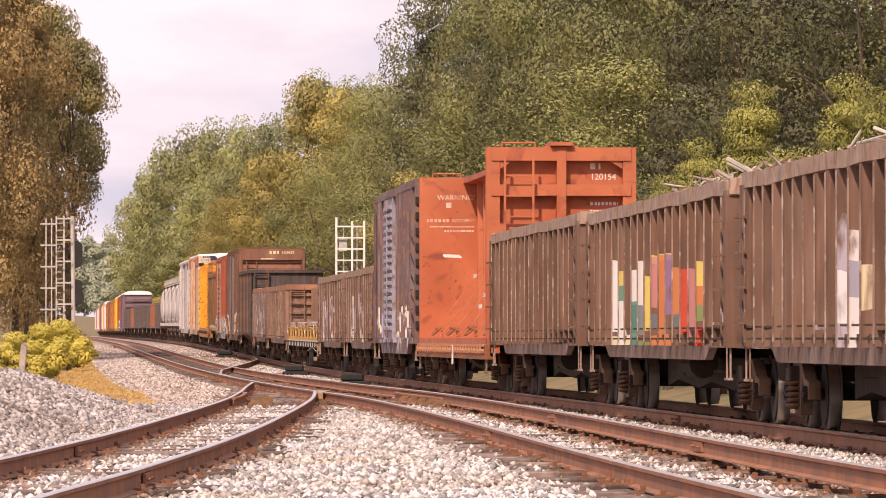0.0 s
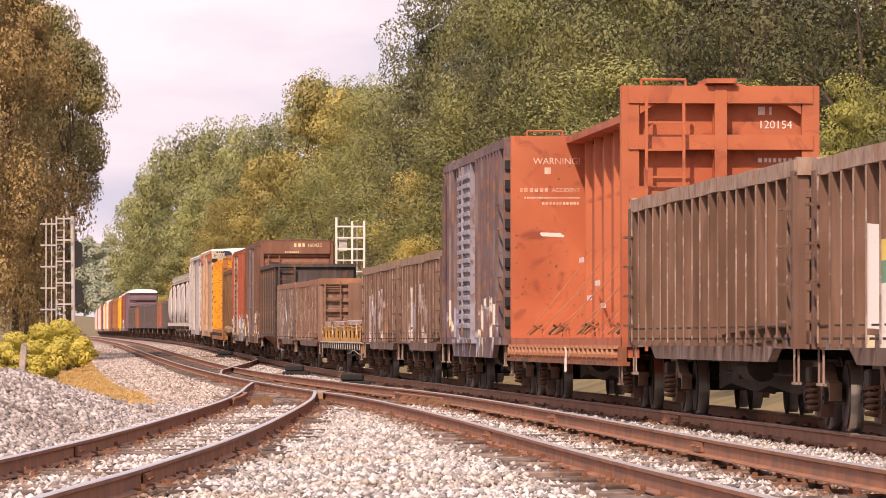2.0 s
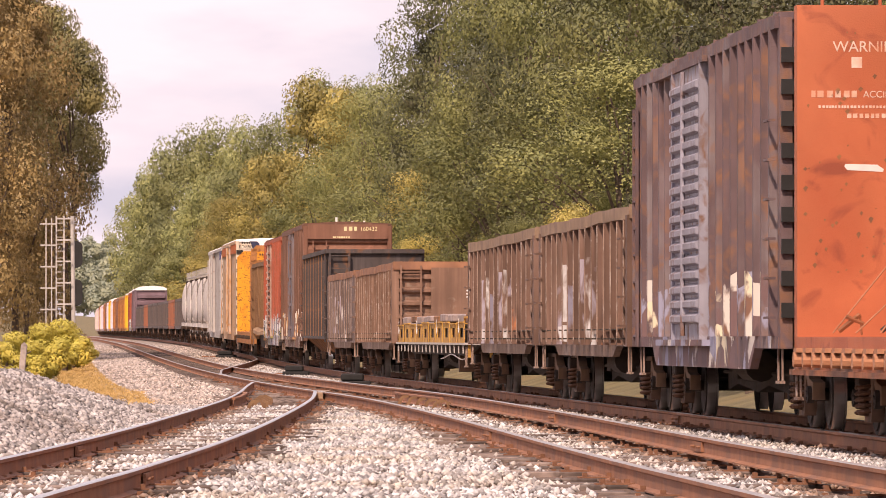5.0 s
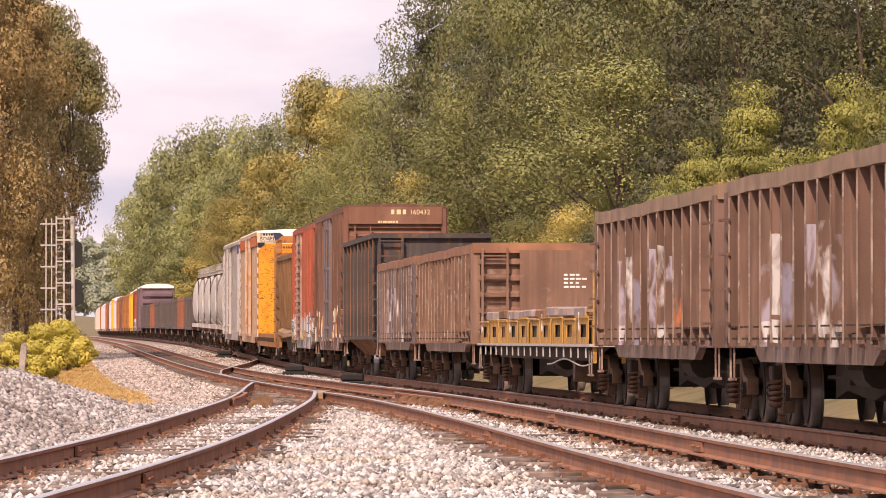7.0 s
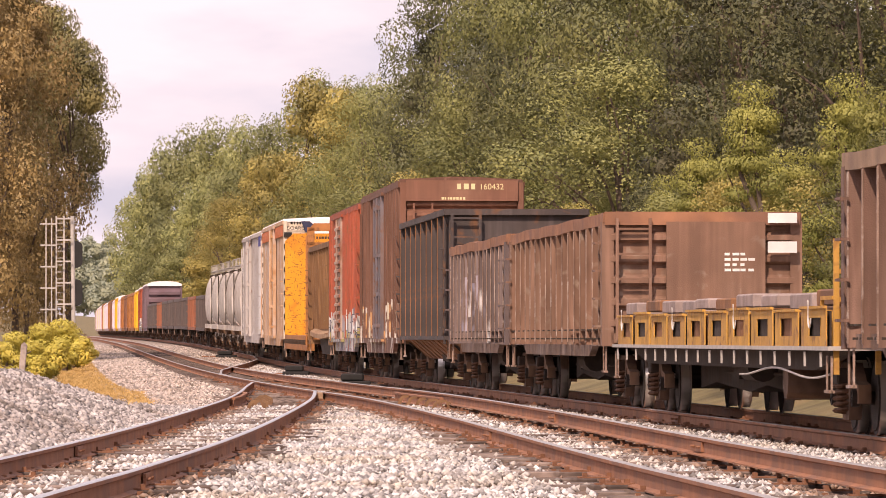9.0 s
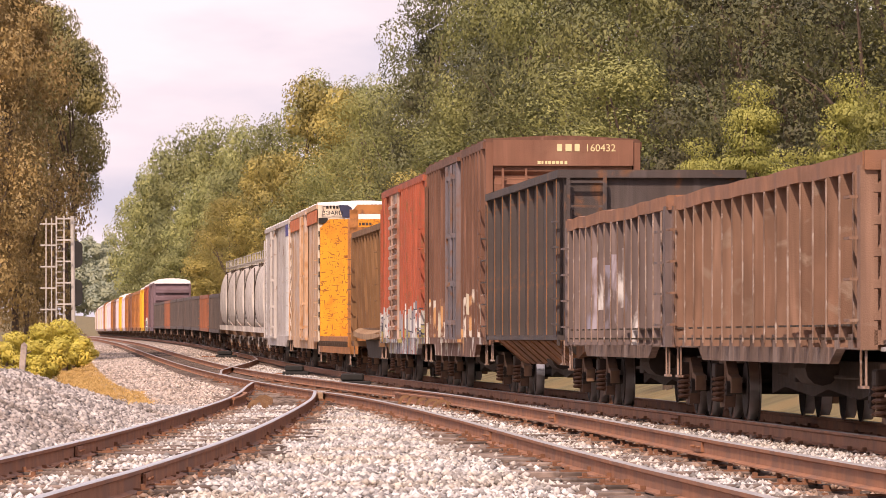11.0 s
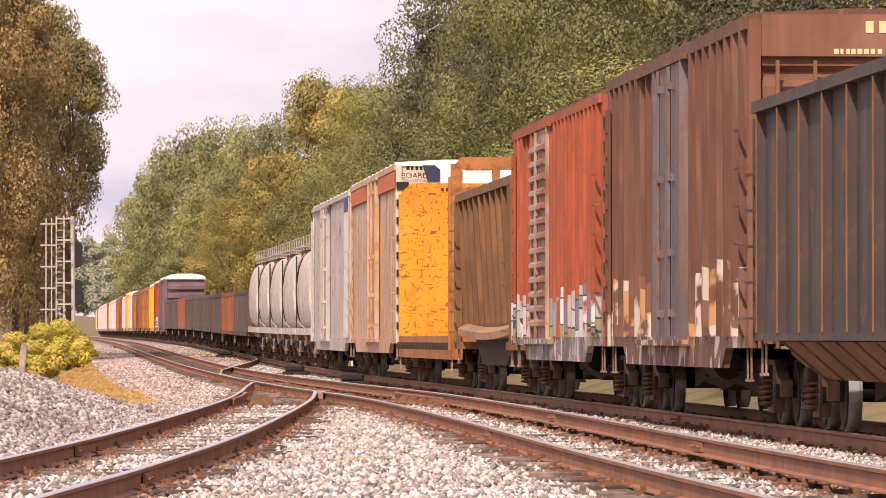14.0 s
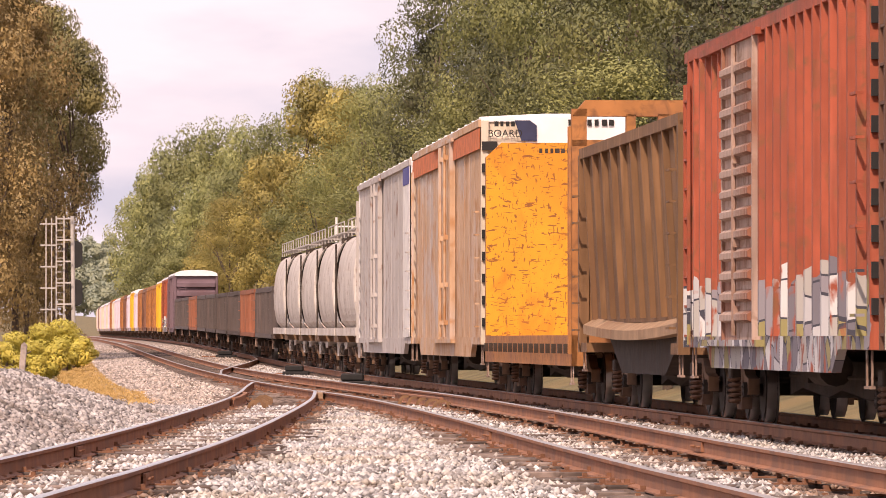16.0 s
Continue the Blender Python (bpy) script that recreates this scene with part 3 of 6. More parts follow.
def coil(bm, x, y, z0, z1, r=0.10, turns=5):
    n = turns * 9
    prev = None
    for i in range(n + 1):
        w = 2 * math.pi * i / 9
        z = z0 + (z1 - z0) * i / n
        ring = [bm.verts.new((x + math.cos(w) * (r + u), y + math.sin(w) * (r + u), z + v)) for u, v in ((-0.022, 0), (0, -0.022), (0.022, 0), (0, 0.022))]
        if prev:
            for a in range(4):
                bm.faces.new((prev[a], prev[(a + 1) % 4], ring[(a + 1) % 4], ring[a]))
        prev = ring


def truck_meshes():
    out = {}
    for s, n in ((-1, "frame_left"), (1, "frame_right")):
        bm = bmesh.new()
        xa, xb = s * 0.96 - 0.07, s * 0.96 + 0.07
        prism(bm, [(-1.08, 0.36), (-1.08, 0.56), (-0.72, 0.60), (-0.36, 0.80), (0.36, 0.80), (0.72, 0.60), (1.08, 0.56), (1.08, 0.36), (0.78, 0.36), (0.72, 0.46), (0.40, 0.62), (0.33, 0.30), (0.25, 0.17), (-0.25, 0.17), (-0.33, 0.30), (-0.40, 0.62), (-0.72, 0.46), (-0.78, 0.36)], "x", min(xa, xb), max(xa, xb))
        out[n] = finish(bm, "side_frame", M_TRUCK)
    bm = bmesh.new()
    bx(bm, -1.15, 1.15, -0.2, 0.2, 0.56, 0.74)
    bx(bm, -0.25, 0.25, -0.25, 0.25, 0.70, 0.82)
    out["bolster"] = finish(bm, "bolster", M_IRON, 0.02)
    bm = bmesh.new()
    coil(bm, 0, 0, 0.24, 0.57, 0.095)
    out["spring"] = finish(bm, "spring", M_SPRING)
    bm = bmesh.new()
    cyl(bm, (-0.98, 0, 0), (0.98, 0, 0), 0.075, 12)
    for s in (-1, 1):
        cyl(bm, (s * 0.69, 0, 0), (s * 0.815, 0, 0), 0.405, 22)
        cyl(bm, (s * 0.665, 0, 0), (s * 0.69, 0, 0), 0.435, 22)
        cyl(bm, (s * 0.83, 0, 0), (s * 0.815, 0, 0), 0.36, 18)
        cyl(bm, (s * 1.0, 0, 0), (s * 1.08, 0, 0), 0.10, 10)
        for q in range(3):
            w = q * 2.094
            bx(bm, s * 1.08 - 0.01, s * 1.08 + 0.01, 0.05 * math.cos(w) - 0.015, 0.05 * math.cos(w) + 0.015, 0.05 * math.sin(w) - 0.015, 0.05 * math.sin(w) + 0.015)
    me = finish(bm, "wheelset", M_WHEEL)
    me.materials.append(M_TREAD)
    for p in me.polygons:
        c = p.center
        r = math.hypot(c.y, c.z)
        if 0.38 < r and 0.66 < abs(c.x) < 0.82 and abs(p.normal.x) < 0.5:
            p.material_index = 1
    out["wheelset"] = me
    return out


TRUCK = truck_meshes()
WHEELS = {-1: [], 1: []}


def add_truck(car, y):
    tr = new("truck")
    tr.parent = car
    tr.matrix_basis = pose(0, y, 0)
    for n in ("frame_left", "frame_right"):
        part("side_frame", TRUCK[n], None, tr)
    part("bolster", TRUCK["bolster"], None, tr)
    for x, y in ((-1.05, -0.13), (-1.05, 0.13), (1.05, 0.0)):
        part("spring", TRUCK["spring"], None, tr, at=pose(x, y, 0))
    for s in (-1, 1):
        w = part("wheelset", TRUCK["wheelset"], None, tr, at=pose(0, s * 0.89, 0.42))
        WHEELS[s].append(w)


def start_car(name, label, category, near, far, trucks=True, inset=1.75):
    """A car whose ends stand at near and far metres along the line at 0 s; its own y runs away from the camera."""
    car = new(name)
    tagged(car, label, category, "cars of the freight train")
    L = far - near - 1.1
    CARS.append((car, (near + far) / 2))
    if trucks:
        for y in (-L / 2 + inset, L / 2 - inset):
            add_truck(car, y)
        bm = bmesh.new()
        bx(bm, -0.18, 0.18, -L / 2 - 0.1, L / 2 + 0.1, 0.68, 0.92)
        for s in (-1, 1):
            bx(bm, -0.09, 0.09, s * (L / 2 + 0.05), s * (L / 2 + 0.50), 0.78, 0.94)
            bx(bm, -0.16, 0.16, s * (L / 2 + 0.34), s * (L / 2 + 0.56), 0.72, 0.98)
        part("centre_sill", bm, M_IRON, car)
        for s in (-1, 1):
            bm = bmesh.new()
            y = s * (L / 2 + 0.25)
            cyl(bm, (-0.35, y, 0.80), (-0.42, y + s * 0.12, 0.45), 0.03, 8)
            cyl(bm, (-0.42, y + s * 0.12, 0.45), (-0.25, y + s * 0.3, 0.40), 0.03, 8)
            part("brake_hose", bm, M_BLACK, car)
        bm = bmesh.new()
        cyl(bm, (-0.9, -1.6, 0.72), (-0.9, -0.4, 0.72), 0.2, 12)
        bx(bm, -1.0, -0.8, 0.2, 0.9, 0.55, 0.9)
        cyl(bm, (-0.75, -4.0, 0.62), (-0.75, 4.0, 0.62), 0.025, 6)
        part("brake_gear", bm, M_IRON, car)
        bm = bmesh.new()
        q = L / 2 - inset - 1.5
        if q > 1:
            n = 9
            low = [(-q + 2 * q * i / n, 0.36 + 0.10 * ((i * 7) % 3) / 2) for i in range(n + 1)]
            prism(bm, [(-q, 0.8)] + low + [(q, 0.8)], "x", -0.55, 0.45)
            part("underframe", bm, M_IRON, car)
    return car, L


def ladder(car, x, y, z0, z1, width, material, along="y", step=0.38):
    ux, uy = (0, 1) if along == "y" else (1, 0)
    w = width / 2
    lad = None
    for o in (-w, w):
        bm = bmesh.new()
        bx(bm, x + ux * o - 0.022, x + ux * o + 0.022, y + uy * o - 0.022, y + uy * o + 0.022, z0, z1)
        if lad is None:
            lad = part("ladder", bm, material, car)
        else:
            part("ladder_stile", bm, material, lad)
    bm = bmesh.new()
    bx(bm, -ux * w - 0.015, ux * w + 0.015, -uy * w - 0.015, uy * w + 0.015, -0.015, 0.015)
    rung = finish(bm, "rung", material)
    z = z0 + 0.15
    while z < z1:
        part("rung", rung, None, lad, at=pose(x, y, z))
        z += step
    return lad


def grab_irons(car, x, y, zs, material, width=0.45):
    for z in zs:
        bm = bmesh.new()
        bx(bm, x - 0.09, x - 0.06, y - width / 2, y + width / 2, z - 0.015, z + 0.015)
        for o in (-width / 2, width / 2):
            bx(bm, x - 0.09, x, y + o - 0.015, y + o + 0.015, z - 0.015, z + 0.015)
        part("grab_iron", bm, material, car)


def sill_step(car, L, z):
    for s in (-1, 1):
        bm = bmesh.new()
        y = s * (L / 2 - 0.3)
        for o in (-0.2, 0.2):
            bx(bm, -1.46, -1.44, y + o - 0.02, y + o + 0.02, z - 0.4, z)
        bx(bm, -1.48, -1.42, y - 0.22, y + 0.22, z - 0.4, z - 0.37)
        part("sill_step", bm, P_LIT_EDGE_STEP, car)


def gondola(label, near, far, material, top=3.0, bottom=0.95, posts=15, chord=None, end_panel=False, fish=True, load=None, inset=1.75, wide_post=False):
    car, L = start_car("gondola_car", label, "gondola", near, far, inset=inset)
    chord = chord or material
    h, W = L / 2, 1.50
    bm = bmesh.new()
    for s in (-1, 1):
        bx(bm, s * (W - 0.21) - 0.02, s * (W - 0.21) + 0.02, -h + 0.1, h - 0.1, bottom + 0.12, top - 0.1)
    part("side_wall", bm, material, car)
    bm = bmesh.new()
    bx(bm, -W + 0.12, W - 0.12, -h, h, bottom + 0.05, bottom + 0.2)
    part("floor_plate", bm, material, car)
    for s in (-1, 1):
        bm = bmesh.new()
        y = s * (h - 0.12)
        bx(bm, -W + 0.1, W - 0.1, y - 0.03, y + 0.03, bottom, top - 0.1)
        part("end_wall", bm, material, car)
        for q in range(5):
            bm = bmesh.new()
            z = bottom + 0.25 + q * (top - bottom - 0.4) / 5
            prism(bm, [(y + s * 0.03, z), (y + s * 0.13, z + 0.05), (y + s * 0.13, z + 0.13), (y + s * 0.03, z + 0.18)], "x", -W + 0.12, W - 0.12)
            part("end_rib", bm, material, car)
    # top chord all round, slightly battered
    bm = bmesh.new()
    for s in (-1, 1):
        n = 14
        prev = None
        for i in range(n + 1):
            y = -h + 2 * h * i / n
            dx, dz = random.uniform(-0.02, 0.02), random.uniform(-0.018, 0.018)
            ring = [bm.verts.new((s * (W - 0.15) + dx + u, y, top + dz + v)) for u, v in ((-0.08, -0.2), (0.16 * 1, -0.2), (0.16, -0.02), (-0.08, 0.0))] if s > 0 else [bm.verts.new((s * (W - 0.15) + dx + u, y, top + dz + v)) for u, v in ((-0.16, -0.2), (0.08, -0.2), (0.08, 0.0), (-0.16, -0.02))]
            if prev:
                for a in range(4):
                    b = (a + 1) % 4
                    bm.faces.new((prev[a], prev[b], ring[b], ring[a]))
            else:
                bm.faces.new(ring)
            prev = ring
        bm.faces.new(prev[::-1])
        y = s * (h - 0.05)
        bx(bm, -W + 0.02, W - 0.02, y - 0.1, y + 0.1, top - 0.2, top)
    part("top_chord", bm, chord, car, "worn top chord with scraped paint")
    # bottom sill; deeper amidships on the fish-belly cars
    for s in (-1, 1):
        bm = bmesh.new()
        if fish:
            prism(bm, [(-h + 0.1, bottom + 0.16), (h - 0.1, bottom + 0.16), (h - 0.1, bottom), (h - 2.6, bottom), (h - 3.2, bottom - 0.16), (-h + 3.2, bottom - 0.16), (-h + 2.6, bottom), (-h + 0.1, bottom)], "x", s * (W - 0.11) - 0.05, s * (W - 0.11) + 0.05)
        else:
            bx(bm, s * (W - 0.06) - 0.08, s * (W - 0.06) + 0.08, -h, h, bottom, bottom + 0.18)
        part("side_sill", bm, P_DUSTY if fish else material, car)
    # posts
    wd = 0.10 if wide_post else 0.075
    for s in (-1, 1):
        for i in range(posts):
            y = -h + 0.55 + (L - 1.1) * i / (posts - 1) + random.uniform(-0.02, 0.02)
            a, b, q = s * (W - 0.19), s * (W + 0.02), random.uniform(-0.03, 0.03)
            bm = bmesh.new()
            prism(bm, [(a, y - wd), (b, y - wd * 0.6 + q), (b, y + wd * 0.6 + q), (a, y + wd)], "z", bottom + 0.02, top - 0.2)
            post = part("side_post", bm, material, car)
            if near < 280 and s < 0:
                # pale strip: light caught on the post's near edge, put into colour
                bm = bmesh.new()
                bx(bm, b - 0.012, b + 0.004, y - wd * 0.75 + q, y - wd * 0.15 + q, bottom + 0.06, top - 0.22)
                part("flange", bm, P_LIT_EDGE_STEP, post, "pale strip painted for light on the post edge")
        for e in (-1, 1):
            bm = bmesh.new()
            y = e * (h - 0.14)
            bx(bm, s * (W - 0.07) - 0.09, s * (W - 0.07) + 0.09, y - 0.14, y + 0.14, bottom, top - 0.15)
            part("corner_post", bm, material, car)
    if near < 280:
        bm = bmesh.new()
        for i in range(2 * posts):
            y = -h + 0.5 + (L - 1.0) * i / (2 * posts - 1)
            bx(bm, -W + 0.16, -W - 0.012, y - 0.13, y + 0.05, bottom + 0.24, bottom + 0.262)
            bx(bm, -W - 0.035, -W + 0.02, y - 0.02, y + 0.02, bottom + 0.10, bottom + 0.125)
        part("bolt_row", bm, M_IRON, car, "row of dark bolts along the hem")["kind"] = "stuff"
    for s in (-1, 1):
        grab_irons(car, -W - 0.02, s * (h - 0.42), [bottom + 0.3 + 0.42 * i for i in range(4)], material)
    sill_step(car, L, bottom)
    ladder(car, -W + 0.45, -h - 0.12, bottom + 0.1, top - 0.1, 0.5, material, "x")
    if end_panel:
        bm = bmesh.new()
        bx(bm, -0.55, 0.95, -h - 0.10, -h - 0.06, bottom, top - 0.15)
        part("end_plate", bm, material, car)
        for z0, z1 in ((top - 0.17, top - 0.02), (top - 0.62, top - 0.45)):
            bm = bmesh.new()
            bx(bm, 0.98, 1.42, -h - 0.19, -h - 0.155, z0, z1)
            part("white_panel", bm, M_WHITE, car, "white painted sign panel")
        bm = bmesh.new()
        for i in range(4):
            for k in range(4 if i % 2 else 3):
                x = 0.33 + k * 0.12
                bx(bm, x, x + random.uniform(0.06, 0.11), -h - 0.107, -h - 0.101, top - 0.66 - i * 0.08, top - 0.62 - i * 0.08)
        part("stencil", bm, M_WHITE, car, "lines of small white stencilling")["kind"] = "stuff"
    if load:
        bm = bmesh.new()
        rng = random.Random(int(near))
        y0, y1 = load
        for i in range(330):
            y = rng.uniform(y0, y1)
            x = rng.uniform(-1.25, 1.25)
            zb = top - 0.22 + 0.34 * (1 - (x / 1.5) ** 2) + 0.12 * math.sin(y * 1.3) + rng.uniform(-0.15, 0.12)
            v = Vector((rng.uniform(-1, 1), rng.uniform(-1, 1), rng.uniform(-0.45, 0.7))).normalized() * rng.uniform(0.15, 0.55)
            r = rng.uniform(0.007, 0.03)
            cyl(bm, Vector((x, y, zb)) - v / 2, Vector((x, y, zb)) + v / 2, r, 5, r * rng.uniform(0.2, 1))
        heap = part("scrap_load", bm, M_SCRAP, car, "tangled scrap metal and wood load")
        heap["kind"] = "stuff"
        bm = bmesh.new()
        bx(bm, -1.3, 1.3, y0, y1, bottom + 0.2, top - 0.4)
        part("scrap_bed", bm, M_SCRAP, car)
    return car, L


M_SCRAP = mat("grey_scrap", (0.44, 0.39, 0.35), 0.8, 0.1, 0.5, 3, second=(0.20, 0.12, 0.08), fine=20)
def words(text, size, material, parent, at, name="lettering", label=""):
    cu = bpy.data.curves.new(name, "FONT")
    cu.body, cu.size, cu.extrude, cu.align_x = text, size, 0.002, "LEFT"
    tmp = bpy.data.objects.new(name, cu)
    scene.collection.objects.link(tmp)
    me = bpy.data.meshes.new_from_object(tmp)
    bpy.data.objects.remove(tmp)
    me.materials.clear()
    me.materials.append(material)
    ob = new(name, me)
    ob.parent = parent
    ob.matrix_basis = at
    if label:
        ob["label"] = label
    return ob


def bars(parent, rows, y, material, label="", name="stencil", seed=1):
    """Writing too small to read, as rows of short bars on a plane facing the camera: x0, x1, z, height."""
    bm = bmesh.new()
    rng = random.Random(seed)
    for x0, x1, z, hgt in rows:
        x = x0
        while x < x1:
            w = min(rng.uniform(0.6, 1.0) * hgt, x1 - x)
            bx(bm, x, x + w, y - 0.004, y, z, z + hgt)
            x += w + hgt * rng.uniform(0.25, 0.6)
    ob = part(name, bm, material, parent, label)
    ob["kind"] = "stuff"
    return ob


def boxcar(label, near, far, side, end, roof, top=4.7, bottom=0.95, ribs=16, door=(-1.5, 1.5), door_mat=None, door_ribs=12, smooth_side=False, gap_shade=True, flare=True, inset=1.75, end_ribs=8, plug=False, rise=0.12, rib_depth=0.10):
    car, L = start_car("boxcar", label, "boxcar", near, far, inset=inset)
    h, W = L / 2, 1.50
    eave = top - rise
    bm = bmesh.new()
    for s in (-1, 1):
        bx(bm, s * (W - 0.06) - 0.03, s * (W - 0.06) + 0.03, -h, h, bottom, eave)
    part("side_wall", bm, side, car)
    for s in (-1, 1):
        bm = bmesh.new()
        y = s * (h - 0.04)
        prism(bm, [(-W + 0.09, bottom + 0.05), (W - 0.09, bottom + 0.05), (W - 0.09, eave), (0.3, top - 0.06), (-0.3, top - 0.06), (-W + 0.09, eave)], "y", y - 0.04, y + 0.04)
        part("end_wall", bm, end, car)
        bm = bmesh.new()
        for q in range(end_ribs):
            z = bottom + 0.3 + q * (eave - bottom - 0.5) / end_ribs
            yy = y + s * 0.04
            prism(bm, [(yy, z), (yy + s * rib_depth, z + 0.07), (yy + s * rib_depth, z + 0.2 + rib_depth * 0.5), (yy, z + 0.27 + rib_depth)], "x", -W + 0.16, W - 0.16)
        part("end_corrugation", bm, end, car)
        for e in (-1, 1):
            bm = bmesh.new()
            bx(bm, e * (W - 0.07) - 0.07, e * (W - 0.07) + 0.07, s * h - 0.12, s * h + 0.12, bottom, eave)
            part("corner_post", bm, end, car)
            # black blocks added to paint the shade in gaps between the corrugations
            if gap_shade and s < 0:
                for q in range(9):
                    bm = bmesh.new()
                    z = bottom + 0.35 + q * (eave - bottom - 0.5) / 9
                    bx(bm, e * (W - 0.16) - 0.15, e * (W - 0.16) + 0.15, -h - 0.19, -h - 0.09, z, z + 0.17)
                    part("corner_slot", bm, M_BLACK, car)
    bm = bmesh.new()
    if rise > 0.3:
        prism(bm, [(-W, eave - 0.02), (W, eave - 0.02), (W - 0.03, eave + 0.18), (1.1, top - 0.07), (0.5, top), (-0.5, top), (-1.1, top - 0.07), (-W + 0.03, eave + 0.18)], "y", -h - 0.2, h + 0.2)
    else:
        prism(bm, [(-W, eave - 0.02), (W, eave - 0.02), (W, eave + 0.06), (0.25, top), (-0.25, top), (-W, eave + 0.06)], "y", -h - 0.05, h + 0.05)
    n = 11 if rise < 0.3 else 0
    for i in range(n):
        y = -h + 0.5 + (L - 1) * i / (n - 1)
        prism(bm, [(-W, eave + 0.06), (-0.25, top), (0.25, top), (W, eave + 0.06), (W, eave + 0.09), (0.25, top + 0.035), (-0.25, top + 0.035), (-W, eave + 0.09)], "y", y - 0.05, y + 0.05)
    part("roof", bm, roof, car)
    bm = bmesh.new()
    for s in (-1, 1):
        bx(bm, s * W - 0.05, s * W + 0.04, -h, h, eave - 0.12, eave + 0.02)
        prism(bm, [(-h, bottom + 0.14), (h, bottom + 0.14), (h, bottom), (h - 2.4, bottom), (h - 2.9, bottom - 0.25), (-h + 2.9, bottom - 0.25), (-h + 2.4, bottom), (-h, bottom)], "x", s * (W - 0.04) - 0.05, s * (W - 0.04) + 0.05)
    part("sill_and_eave", bm, side, car)
    if not smooth_side:
        for s in (-1, 1):
            for i in range(ribs):
                y = -h + 0.5 + (L - 1) * i / (ribs - 1)
                if door[0] - 0.15 < y < door[1] + 0.15:
                    continue
                a, b = s * (W - 0.05), s * (W + 0.06)
                bm = bmesh.new()
                prism(bm, [(a, y - 0.10), (b, y - 0.06), (b, y + 0.06), (a, y + 0.10)], "z", bottom + 0.14, eave - 0.1)
                part("side_post", bm, side, car)
    else:
        for i in range(ribs):
            y = -h + 0.5 + (L - 1) * i / (ribs - 1)
            bm = bmesh.new()
            bx(bm, -W - 0.005, -W + 0.0, y - 0.02, y + 0.02, bottom + 0.1, eave - 0.1)
            part("panel_seam", bm, side, car)
    # sliding door
    dm = door_mat or side
    for s in (-1, 1):
        bm = bmesh.new()
        bx(bm, s * (W + 0.03) - 0.04, s * (W + 0.03) + 0.04, door[0], door[1], bottom + 0.1, eave - 0.15)
        d_ob = part("door", bm, dm, car)
        if door_ribs:
            a = s * (W + 0.07)
            bm = bmesh.new()
            prism(bm, [(a, 0), (a + s * 0.08, 0.03), (a + s * 0.08, 0.1), (a, 0.15)], "y", door[0] + 0.1, door[1] - 0.1)
            rib_mesh = finish(bm, "door_rib", dm)
            for q in range(door_ribs):
                part("door_rib", rib_mesh, None, d_ob, at=pose(0, 0, bottom + 0.3 + q * (eave - bottom - 0.6) / door_ribs))
        for y in (door[0], door[1]):
            bm = bmesh.new()
            bx(bm, s * (W + 0.05) - 0.06, s * (W + 0.05) + 0.06, y - 0.05, y + 0.05, bottom + 0.08, eave - 0.12)
            part("door_edge", bm, dm, d_ob)
        bm = bmesh.new()
        for o in ((0.3, 0.7) if plug else (0.5,)):
            y = door[0] + (door[1] - door[0]) * o
            cyl(bm, (s * (W + 0.14), y, bottom + 0.15), (s * (W + 0.14), y, eave - 0.2), 0.03, 6)
            for z in (bottom + 0.4, bottom + 1.2, bottom + 2.2, eave - 0.5):
                bx(bm, s * (W + 0.1) - 0.06, s * (W + 0.1) + 0.06, y - 0.07, y + 0.07, z, z + 0.1)
        part("lock_bar", bm, dm, d_ob)
        for z in (bottom + 0.02, eave - 0.16):
            bm = bmesh.new()
            bx(bm, s * (W + 0.06) - 0.05, s * (W + 0.06) + 0.05, door[0] - 0.4, door[1] + 2.6, z, z + 0.08)
            part("door_track", bm, side, car)
    grab_irons(car, -W - 0.03, -h + 0.32, [bottom + 0.35 + 0.45 * i for i in range(6 if flare else 4)], side)
    ladder(car, -W - 0.06, h - 0.4, bottom, eave - 0.4, 0.45, side)
    ladder(car, -0.95, -h - 0.22, bottom, eave - 0.5, 0.45, end, "x")
    sill_step(car, L, bottom)
    return car, L, eave


